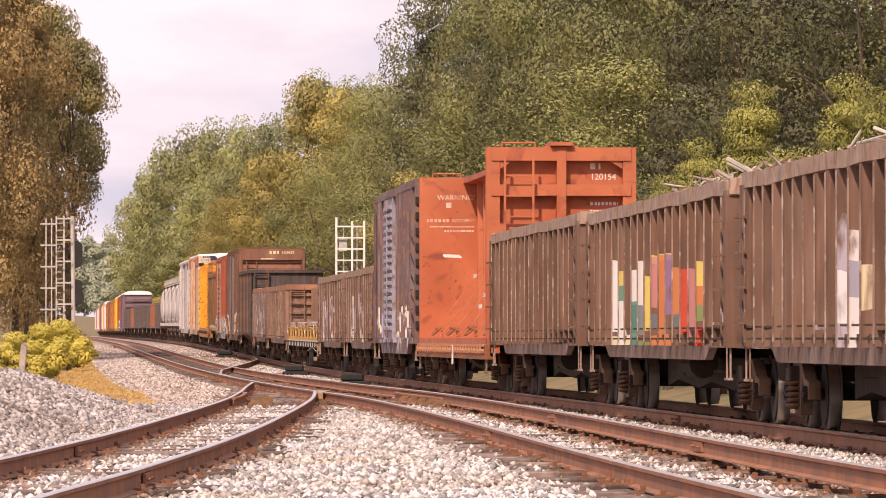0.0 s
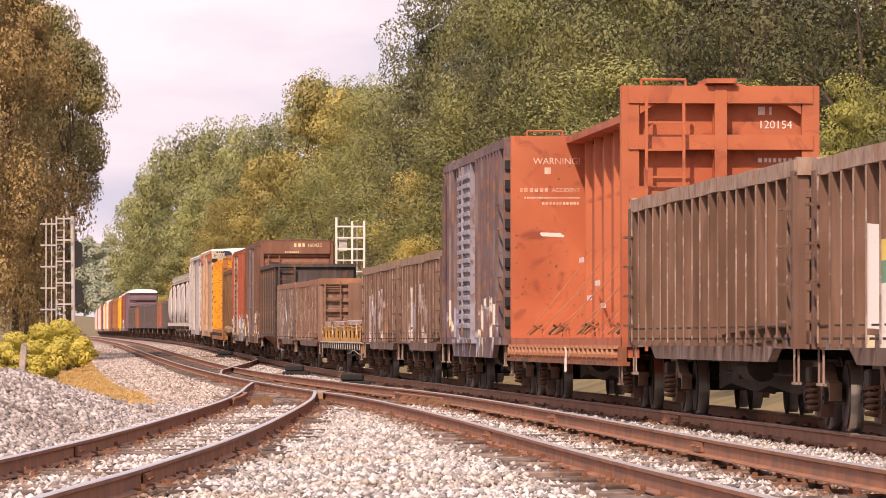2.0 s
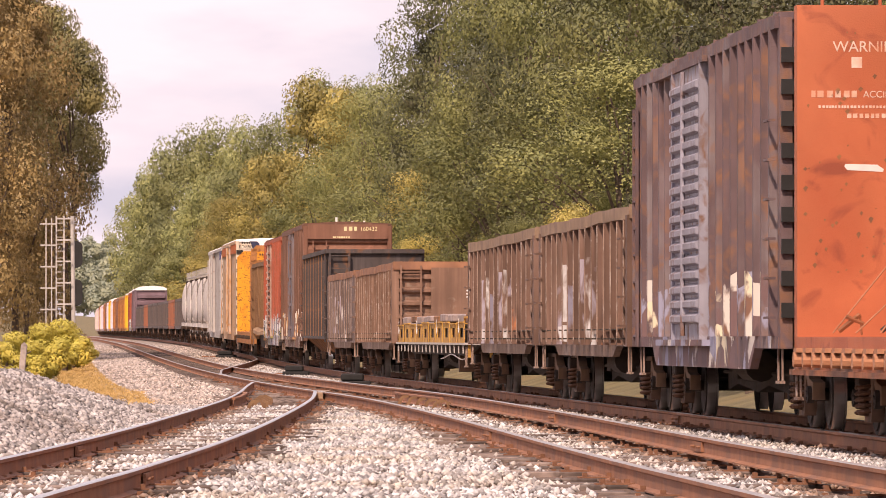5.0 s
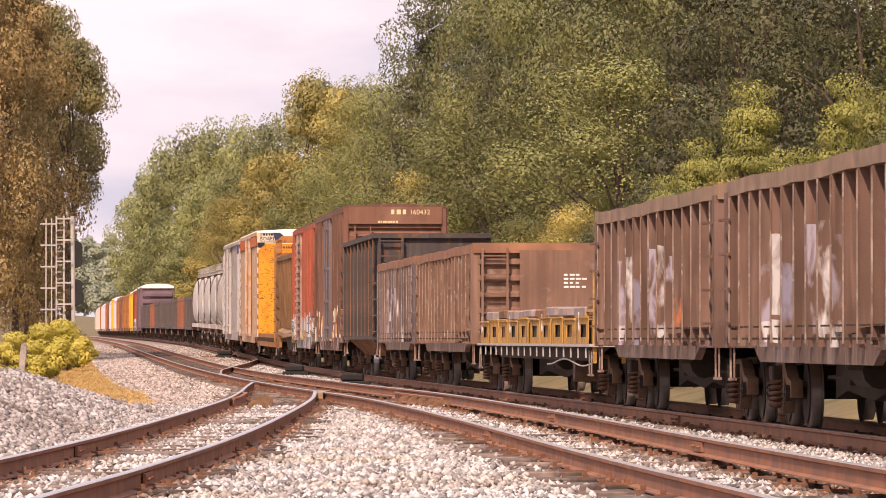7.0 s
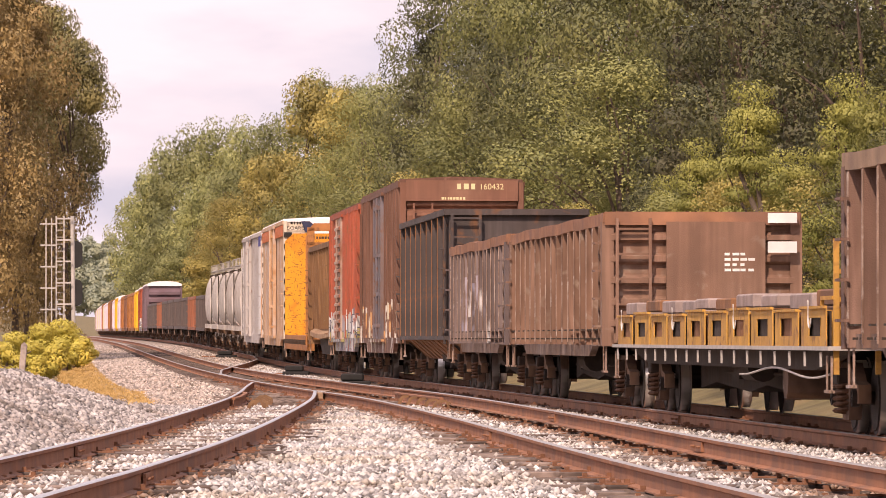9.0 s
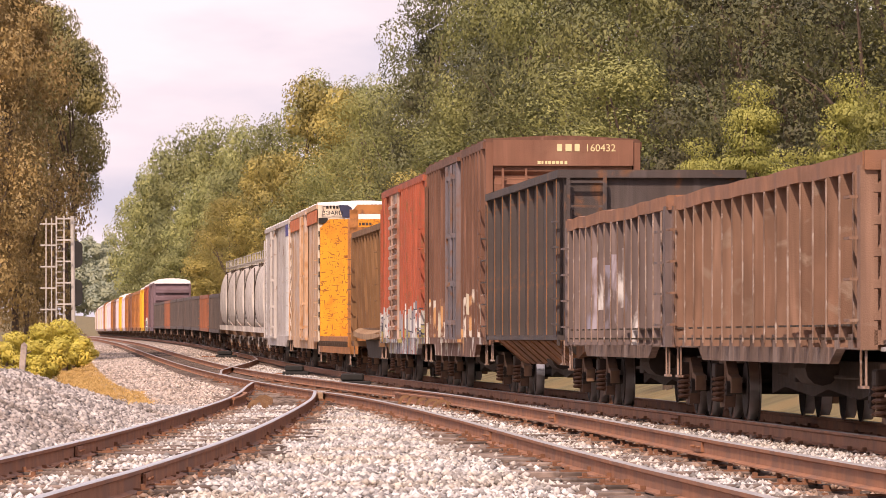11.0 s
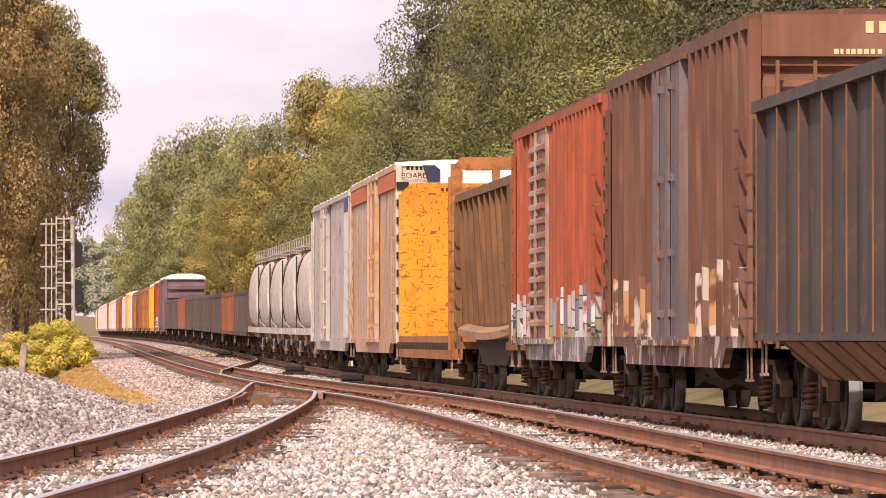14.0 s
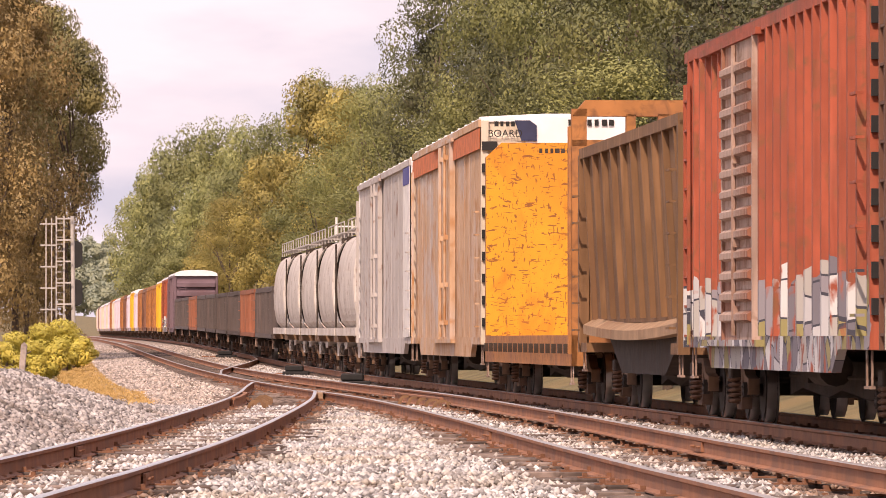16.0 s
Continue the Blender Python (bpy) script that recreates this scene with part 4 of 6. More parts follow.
def centrebeam(label, near, far, paint, dark):
    car, L = start_car("centrebeam_flatcar", label, "flatcar", near, far, inset=3.0)
    h, W, top, deck = L / 2, 1.46, 4.78, 1.08
    bm = bmesh.new()
    bx(bm, -W, W, -h, h, deck - 0.14, deck)
    part("deck", bm, paint, car)
    bm = bmesh.new()
    for s in (-1, 1):
        bx(bm, s * (W - 0.03) - 0.04, s * (W - 0.03) + 0.04, -h, h, deck - 0.36, deck - 0.14)
        bx(bm, s * (W - 0.03) - 0.09, s * (W - 0.03) + 0.09, -h, h, deck - 0.42, deck - 0.36)
    part("side_sill", bm, dark, car)
    bm = bmesh.new()
    cyl(bm, (-0.07, 0, 0), (0.10, 0, 0), 0.085, 10)
    bx(bm, -0.05, 0.05, -0.13, 0.13, 0.08, 0.13)
    winch = finish(bm, "winch", M_CABLE)
    for s in (-1, 1):
        for i in range(26):
            part("winch", winch, None, car, at=pose(s * (W + 0.03), -h + 0.7 + (L - 1.4) * i / 25, deck - 0.25))
    for s in (-1, 1):
        y = s * (h - 0.12)
        bm = bmesh.new()
        back = 0.10 if s > 0 else 0.20
        bx(bm, -W, W, y - s * back - 0.03, y - s * back + 0.03, deck, top)
        bk = part("bulkhead", bm, paint, car)
        bm = bmesh.new()
        for x in (-W + 0.13, W - 0.13):
            bx(bm, x - 0.13, x + 0.13, y - 0.07, y + 0.13 * s if s > 0 else y + 0.07, deck - 0.3, top)
        bx(bm, -0.09, 0.09, y - 0.12 if s < 0 else y - 0.05, y + 0.12 if s > 0 else y + 0.05, deck - 0.3, top)
        for z, t in ((top - 0.13, 0.13), (top - 0.83, 0.11), (top - 1.58, 0.10), (top - 2.3, 0.10), (top - 3.0, 0.10)):
            bx(bm, -W + 0.1, W - 0.1, y - 0.10, y + 0.10, z - t, z + t * 0.98)
        for e in (-1, 1):
            prism(bm, [(e * (W - 0.27), top - 0.24), (e * (W - 0.55), top - 0.24), (e * (W - 0.27), top - 0.42)], "y", y - 0.06, y + 0.06)
        part("bulkhead_frame", bm, paint, bk)
        bm = bmesh.new()
        cyl(bm, (-W + 0.3, y, top + 0.09), (-W + 0.95, y, top + 0.09), 0.02, 6)
        for x in (-W + 0.3, -W + 0.95):
            cyl(bm, (x, y, top), (x, y, top + 0.09), 0.02, 6)
        part("top_grab_iron", bm, paint, bk)
    ladder(car, -W + 0.62, -h - 0.16, deck - 0.2, top - 0.15, 0.55, paint, "x", 0.40)
    # the beam down the middle
    bm = bmesh.new()
    bx(bm, -0.10, 0.10, -h + 0.2, h - 0.2, deck, top - 0.2)
    part("centre_web", bm, paint, car)
    bm = bmesh.new()
    prism(bm, [(-0.45, top - 0.02), (-0.30, top + 0.03), (0.30, top + 0.03), (0.45, top - 0.02), (0.45, top - 0.14), (-0.45, top - 0.14)], "y", -h + 0.2, h - 0.2)
    bx(bm, -0.22, 0.22, -h - 0.1, -h + 1.2, top + 0.03, top + 0.1)
    part("top_chord", bm, paint, car)
    bm = bmesh.new()
    prism(bm, [(-0.10, -0.12), (-0.22, -0.06), (-0.22, 0.06), (-0.10, 0.12)], "z", deck, top - 0.14)
    rib = finish(bm, "beam_post", paint)
    for s in (-1, 1):
        for i in range(11):
            part("beam_post", rib, None, car, at=pose(0, -h + 1.6 + (L - 3.2) * i / 10, 0, 0, 0, 0 if s < 0 else 180))
    for i in range(10):
        y = -h + 1.6 + (L - 3.2) * i / 10
        bm = bmesh.new()
        cyl(bm, (-1.40, y + 0.6, deck + 0.04), (-0.25, y + 0.3, deck + 1.15 + 0.35 * (i % 2)), 0.009, 5)
        part("tie_down_cable", bm, M_CABLE, car)
        bm = bmesh.new()
        x = -1.22 + 0.1 * (i % 3)
        cyl(bm, (x - 0.12, y + 0.55, deck + 0.06), (x + 0.1, y + 0.5, deck + 0.24), 0.03, 6)
        cyl(bm, (x - 0.05, y + 0.5, deck + 0.22), (x + 0.14, y + 0.5, deck + 0.14), 0.025, 6)
        cyl(bm, (x + 0.1, y + 0.5, deck + 0.24), (x + 0.12, y + 0.5, deck + 0.02), 0.012, 6)
        part("tie_down_hook", bm, P_ORANGE_DIRTY if i % 4 else M_IRON, car)
    for y, z in ((h - 1.5, 2.45), (h - 3.2, 1.75), (h - 6.0, 1.6), (h - 4.8, 2.0)):
        bm = bmesh.new()
        bx(bm, -0.245, -0.235, y, y + 0.9, z, z + 0.09)
        part("white_tag", bm, M_WHITE, car)
    # writing
    yi = h - 0.12 - 0.10 - 0.03
    words("WARNING!", 0.17, M_FADED, car, pose(-1.06, yi - 0.004, top - 0.52, 90), label="white warning word")
    bars(car, [(-0.85, -0.68, top - 0.70, 0.12), (-1.3, -0.78, top - 1.03, 0.075), (-1.22, -0.2, top - 1.15, 0.03), (-0.9, -0.2, top - 1.26, 0.05)], yi, M_FADED, seed=2)
    words("ACCIDENT", 0.105, M_FADED, car, pose(-0.72, yi - 0.004, top - 1.03, 90), label="white warning word")
    bm = bmesh.new()
    prism(bm, [(-0.93, top - 1.80), (-0.90, top - 1.84), (-0.50, top - 1.86), (-0.49, top - 1.83), (-0.56, top - 1.78), (-0.92, top - 1.77)], "y", yi - 0.006, yi)
    part("paint_dash", bm, M_WHITE, car, "white paint dash")
    bm = bmesh.new()
    rng = random.Random(17)
    for i in range(60):
        x, z, r = rng.uniform(-1.4, -0.15), rng.uniform(deck + 0.1, top - 0.3), rng.uniform(0.008, 0.03)
        prism(bm, [(x - r, z), (x, z - r * rng.uniform(0.6, 2)), (x + r, z + r * 0.3), (x, z + r)], "y", yi - 0.004, yi)
    part("rust_spot", bm, P_RUSTY, car, "small dark rust spots")["kind"] = "stuff"
    words("120154", 0.17, M_WHITE, car, pose(0.58, -h + 0.28, top - 0.62, 90), label="white car number")
    bars(car, [(0.58, 0.78, top - 0.42, 0.12)], -h + 0.28, M_WHITE, seed=5)
    bars(car, [(0.58, 1.12, top - 1.12, 0.06), (0.58, 1.12, top - 1.26, 0.05)], -h + 0.28, M_WHITE, seed=6)
    bm = bmesh.new()
    bx(bm, -W - 0.09, -W - 0.07, -2.2, -1.9, deck - 0.55, deck - 0.15)
    part("placard", bm, M_WHITE, car, "white placard on the sill")
    sill_step(car, L, deck - 0.3)
    return car


def bulkhead_flat(label, near, far, yellow, frame_paint, dark):
    car, L = start_car("bulkhead_flatcar", label, "flatcar", near, far, inset=2.6)
    h, W, top, deck = L / 2, 1.48, 4.88, 1.12
    bm = bmesh.new()
    bx(bm, -W, W, -h, h, deck - 0.12, deck)
    part("deck", bm, frame_paint, car)
    bm = bmesh.new()
    for s in (-1, 1):
        bx(bm, s * (W - 0.04) - 0.04, s * (W - 0.04) + 0.04, -h, h, deck - 0.5, deck - 0.12)
    part("side_sill", bm, frame_paint, car)
    bm = bmesh.new()
    bx(bm, -0.06, 0.02, -0.05, 0.05, -0.16, 0)
    pk = finish(bm, "stake_pocket", dark)
    for i in range(16):
        part("stake_pocket", pk, None, car, at=pose(-W - 0.01, -h + 0.8 + (L - 1.6) * i / 15, deck - 0.14))
    # far bulkhead: a plate with cut corners
    bm = bmesh.new()
    prism(bm, [(-W, deck), (W, deck), (W, top - 0.3), (W - 0.3, top - 0.02), (-W + 0.3, top - 0.02), (-W, top - 0.3)], "y", h - 0.25, h - 0.12)
    part("bulkhead", bm, yellow, car, "scratched bright yellow bulkhead plate")
    bm = bmesh.new()
    for x in (-W + 0.1, 0, W - 0.1):
        bx(bm, x - 0.1, x + 0.1, h - 0.12, h + 0.05, deck, top - 0.3)
    for z in (1.8, 2.6, 3.4, 4.2):
        bx(bm, -W, W, h - 0.12, h + 0.02, z, z + 0.12)
    part("bulkhead_frame", bm, frame_paint, car)
    bars(car, [(-0.45, 0.2, top - 0.22, 0.09)], h - 0.25, dark, "faded black stencilling", seed=8)
    # near bulkhead: frame with an opening at the top
    bm = bmesh.new()
    for x in (-W + 0.12, W - 0.12):
        bx(bm, x - 0.12, x + 0.12, -h, -h + 0.25, deck - 0.5, top - 0.12)
    prism(bm, [(-W, top - 0.24), (-W + 0.22, top + 0.02), (W - 0.22, top + 0.02), (W, top - 0.24)], "y", -h, -h + 0.25)
    bx(bm, -W, W, -h, -h + 0.2, top - 0.72, top - 0.62)
    bx(bm, -0.09, 0.09, -h, -h + 0.2, deck, top - 0.2)
    bx(bm, -0.6, -0.45, -h, -h + 0.2, top - 0.7, top - 0.2)
    part("bulkhead_frame", bm, frame_paint, car, "worn orange bulkhead frame")
    bm = bmesh.new()
    bx(bm, -W + 0.2, W - 0.2, -h + 0.08, -h + 0.14, deck, top - 0.7)
    part("bulkhead", bm, frame_paint, car)
    ladder(car, -W - 0.03, -h + 0.12, deck - 0.3, top - 0.4, 0.2, frame_paint, "y", 0.45)
    sill_step(car, L, deck - 0.4)
    return car


def chip_hopper(label, near, far, material, top=4.0):
    """High car with battered leaning posts and a sagging bottom."""
    car, L = start_car("hopper_car", label, "hopper", near, far, inset=1.9)
    h, W, bottom = L / 2, 1.5, 1.3
    bm = bmesh.new()
    for s in (-1, 1):
        prism(bm, [(s * (W - 0.22), bottom), (s * (W - 0.07), top - 0.1), (s * (W - 0.13), top - 0.1), (s * (W - 0.28), bottom)], "y", -h, h)
    part("side_wall", bm, material, car)
    for s in (-1, 1):
        bm = bmesh.new()
        bx(bm, -W + 0.1, W - 0.1, s * h - 0.05, s * h + 0.05, bottom, top - 0.1)
        part("end_wall", bm, material, car)
    bm = bmesh.new()
    prism(bm, [(-h + 1.5, bottom), (h - 1.5, bottom), (h - 4.5, 0.55), (-h + 4.5, 0.55)], "x", -W + 0.25, W - 0.25)
    part("hopper_bottom", bm, M_IRON, car)
    bm = bmesh.new()
    for s in (-1, 1):
        bx(bm, s * (W - 0.06) - 0.08, s * (W - 0.06) + 0.1, -h, h, top - 0.16, top)
        bx(bm, -W, W, s * h - 0.1, s * h + 0.1, top - 0.16, top)
    part("top_chord", bm, material, car)
    for s in (-1, 1):
        bm = bmesh.new()
        n = 12
        rows = [(-h + 0.3 + (L - 0.6) * i / n, 0.10 * math.sin(math.pi * i / n)) for i in range(n + 1)]
        ring = [[bm.verts.new((s * (W - u), y, bottom - drop * 1.0 + v)) for u, v in ((0.24, 0.10), (0.02, -0.02), (0.02, -0.16), (0.24, -0.16))] for y, drop in rows]
        for p, q in zip(ring, ring[1:]):
            for a in range(4):
                bm.faces.new((p[a], p[(a + 1) % 4], q[(a + 1) % 4], q[a]))
        bm.faces.new(ring[0])
        bm.faces.new(ring[-1][::-1])
        part("side_sill", bm, P_CHIPHEM, car, "flared bottom hem painted pale for light from above")
        for i in range(10):
            y = -h + 0.7 + (L - 1.4) * i / 9
            bm = bmesh.new()
            prism(bm, [(s * (W - 0.13), bottom + 0.06), (s * (W + 0.02), top - 0.15), (s * (W - 0.1), top - 0.15), (s * (W - 0.25), bottom + 0.06)], "y", y - 0.045, y + 0.045)
            part("side_post", bm, material, car)
        for e in (-1, 1):
            bm = bmesh.new()
            bx(bm, s * (W - 0.05) - 0.08, s * (W - 0.05) + 0.08, e * h - 0.1, e * h + 0.1, 0.85, top - 0.1)
            part("corner_post", bm, material, car)
    for y0, y1 in ((-h, -h + 1.2), (h - 1.2, h)):
        bm = bmesh.new()
        bx(bm, -W, W, y0, y1, 0.85, 1.0)
        part("end_platform", bm, material, car)
    for s in (-1, 1):
        grab_irons(car, -W - 0.05, s * (h - 0.25), [1.2 + 0.42 * i for i in range(6)], material)
    ladder(car, -0.95, -h - 0.12, 0.9, top - 0.1, 0.5, material, "x")
    sill_step(car, L, 0.95)
    return car


def ore_hopper(label, near, far, material, rust):
    """Tall dark gondola on a short sloped skirt, with an end frame."""
    car, L = start_car("hopper_car", label, "hopper", near, far, inset=1.8)
    h, W, top, bottom = L / 2, 1.52, 3.83, 1.08
    bm = bmesh.new()
    for s in (-1, 1):
        bx(bm, s * (W - 0.1) - 0.03, s * (W - 0.1) + 0.03, -h + 0.1, h - 0.1, bottom, top - 0.1)
    part("side_wall", bm, material, car)
    for s in (-1, 1):
        bm = bmesh.new()
        bx(bm, -W + 0.1, W - 0.1, s * (h - 0.15) - 0.04, s * (h - 0.15) + 0.04, bottom, top - 0.05)
        part("end_wall", bm, material, car)
    bm = bmesh.new()
    for s in (-1, 1):
        bx(bm, s * (W - 0.05) - 0.1, s * (W - 0.05) + 0.07, -h, h, top - 0.13, top)
        bx(bm, -W, W, s * (h - 0.08) - 0.1, s * (h - 0.08) + 0.1, top - 0.13, top)
    part("top_chord", bm, material, car)
    bm = bmesh.new()
    prism(bm, [(0.02, -0.05), (-0.1, -0.035), (-0.1, 0.035), (0.02, 0.05)], "z", bottom + 0.02, top - 0.13)
    rib = finish(bm, "side_post", material)
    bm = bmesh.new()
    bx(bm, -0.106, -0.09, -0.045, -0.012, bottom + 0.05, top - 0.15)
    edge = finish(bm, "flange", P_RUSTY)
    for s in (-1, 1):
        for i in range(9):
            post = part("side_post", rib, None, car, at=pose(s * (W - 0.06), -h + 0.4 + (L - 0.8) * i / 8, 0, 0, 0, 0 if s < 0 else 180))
            part("flange", edge, None, post, "thin paler reddish post edge")
        bm = bmesh.new()
        bx(bm, s * (W - 0.05) - 0.08, s * (W - 0.05) + 0.08, -h + 0.1, h - 0.1, bottom - 0.04, bottom + 0.04)
        part("side_sill", bm, material, car)
    for s in (-1, 1):
        bm = bmesh.new()
        a, b = s * (W - 0.06), s * (W - 0.55)
        prism(bm, [(a, bottom - 0.05), (b, bottom - 0.48), (b - s * 0.05, bottom - 0.44), (a - s * 0.08, bottom - 0.02)], "y", -h + 2.2, h - 2.2)
        part("skirt_plate", bm, rust, car, "rusty sloping hopper skirt")
        for i in range(9):
            y = -h + 2.3 + (L - 4.6) * i / 8
            bm = bmesh.new()
            prism(bm, [(a + s * 0.03, bottom - 0.05), (b + s * 0.03, bottom - 0.48), (b, bottom - 0.48), (a, bottom - 0.05)], "y", y - 0.03, y + 0.03)
            part("skirt_rib", bm, rust, car)
    bm = bmesh.new()
    for x in (-W + 0.12, -W + 0.72):
        bx(bm, x - 0.03, x + 0.03, -h - 0.12, -h - 0.06, 1.0, top - 0.12)
    for i in range(7):
        z = top - 0.2 - 0.4 * i
        bx(bm, -W + 0.12, -W + 0.72, -h - 0.11, -h - 0.07, z - 0.02, z + 0.02)
    part("ladder", bm, material, car)
    for s in (-1, 1):
        grab_irons(car, -W - 0.03, s * (h - 0.2), [1.3 + 0.42 * i for i in range(5)], material)
        bm = bmesh.new()
        cyl(bm, (-W - 0.02, s * (h - 0.15), 0.95), (-W - 0.02, s * (h - 0.15), top - 0.2), 0.03, 6)
        part("corner_rod", bm, material, car)
        bm = bmesh.new()
        prism(bm, [(s * (h - 1.9), bottom), (s * h, bottom), (s * h, bottom - 0.2), (s * (h - 1.9), 0.7)], "x", -1.1, 1.1)
        part("slope_sheet", bm, rust, car)
    sill_step(car, L, bottom - 0.05)
    return car


def covered_hopper(label, near, far, material, top=4.45):
    car, L = start_car("covered_hopper", label, "hopper", near, far, inset=1.6)
    h = L / 2
    wide = [(1.35, 1.2), (1.6, 1.40), (2.3, 1.52), (3.1, 1.50), (3.75, 1.34), (4.08, 1.04), (4.2, 0.4)]
    zs = [1.35 + 2.85 * (i / 17) ** 0.9 for i in range(18)]
    prof = [(-smooth(z, wide), z) for z in zs] + [(smooth(z, wide), z) for z in reversed(zs)]
    bm = bmesh.new()
    prism(bm, prof, "y", -h + 1.0, h - 1.0)
    part("tank_body", bm, material, car)
    for s in (-1, 1):
        bm = bmesh.new()
        y1 = s * (h - 0.02)
        prism(bm, [(s * (h - 1.02), 4.1), (s * (h - 1.02), 1.4), (s * (h - 0.7), 1.4), (s * (h - 0.7), 2.1)], "x", -1.25, 1.25)
        # dark iron colour stands for the shade in the end recess
        part("slope_sheet", bm, M_IRON, car)
        # end side plates, cut back in a curve between roof and sill
        for e in (-1, 1):
            bm = bmesh.new()
            k = 14
            inner, outer = [], []
            for i in range(k + 1):
                z = 1.38 + 2.74 * i / k
                x = smooth(z, wide) - 0.02
                cut = s * (h - 0.03 - 0.85 * math.sin(math.pi * i / k) ** 0.8)
                inner.append((bm.verts.new((e * x, s * (h - 1.0), z)), bm.verts.new((e * (x - 0.05), s * (h - 1.0), z))))
                outer.append((bm.verts.new((e * x, cut, z)), bm.verts.new((e * (x - 0.05), cut, z))))
            for i in range(k):
                a, b, c, q = inner[i], inner[i + 1], outer[i], outer[i + 1]
                bm.faces.new((a[0], b[0], q[0], c[0]))
                bm.faces.new((a[1], c[1], q[1], b[1]))
                bm.faces.new((c[0], q[0], q[1], c[1]))
            part("end_side_plate", bm, material, car)
        # dark plate added over the body end to paint the gap's shade
        bm = bmesh.new()
        prism(bm, [(x * 0.985, 1.37 + (z - 1.35) * 0.985) for x, z in prof], "y", min(s * (h - 1.0), s * (h - 0.97)), max(s * (h - 1.0), s * (h - 0.97)))
        part("end_wall", bm, M_IRON, car)
        bm = bmesh.new()
        bx(bm, -1.04, 1.04, min(s * (h - 1.0), y1), max(s * (h - 1.0), y1), 4.06, 4.12)
        part("roof_end", bm, material, car)
        bm = bmesh.new()
        bx(bm, -1.5, 1.5, min(s * (h - 0.7), y1), max(s * (h - 0.7), y1), 0.95, 1.15)
        part("end_frame", bm, M_TRUCK, car)
    bm = bmesh.new()
    for s in (-1, 1):
        bx(bm, s * 1.45 - 0.07, s * 1.45 + 0.07, -h + 0.1, h - 0.1, 1.15, 1.38)
    part("side_sill", bm, material, car)
    for y in (-h * 0.42, h * 0.42):
        bm = bmesh.new()
        for u in (-1.25, 1.25):
            cyl(bm, (u * 0.9, y - 0.9, 1.3), (u * 0.35, y - 0.15, 0.5), 0.1, 6)
            cyl(bm, (u * 0.9, y + 0.9, 1.3), (u * 0.35, y + 0.15, 0.5), 0.1, 6)
        prism(bm, [(y - 1.7, 1.35), (y + 1.7, 1.35), (y + 0.45, 0.5), (y - 0.45, 0.5)], "x", -1.0, 1.0)
        part("discharge_bay", bm, material, car)
        bm = bmesh.new()
        cyl(bm, (-0.6, y, 0.46), (0.6, y, 0.46), 0.16, 10)
        part("outlet_gate", bm, M_IRON, car)
    bm = bmesh.new()
    for s in (-1, 1):
        bx(bm, s * 0.95 - 0.25, s * 0.95 + 0.25, -h + 0.5, h - 0.5, 4.25, 4.29)
        for y in [(-h + 0.6) + (L - 1.2) * i / 5 for i in range(6)]:
            bx(bm, s * 1.18 - 0.015, s * 1.18 + 0.015, y - 0.015, y + 0.015, 4.1, 4.6)
        bx(bm, s * 1.18 - 0.015, s * 1.18 + 0.015, -h + 0.6, h - 0.6, 4.58, 4.61)
    part("running_board", bm, M_GALV, car)
    bm = bmesh.new()
    for y in (-h * 0.5, 0, h * 0.5):
        cyl(bm, (0, y, 4.18), (0, y, 4.34), 0.35, 14)
    part("roof_hatch", bm, material, car)
    ladder(car, -1.45, -h + 0.2, 1.0, 3.9, 0.3, M_IRON)
    return car


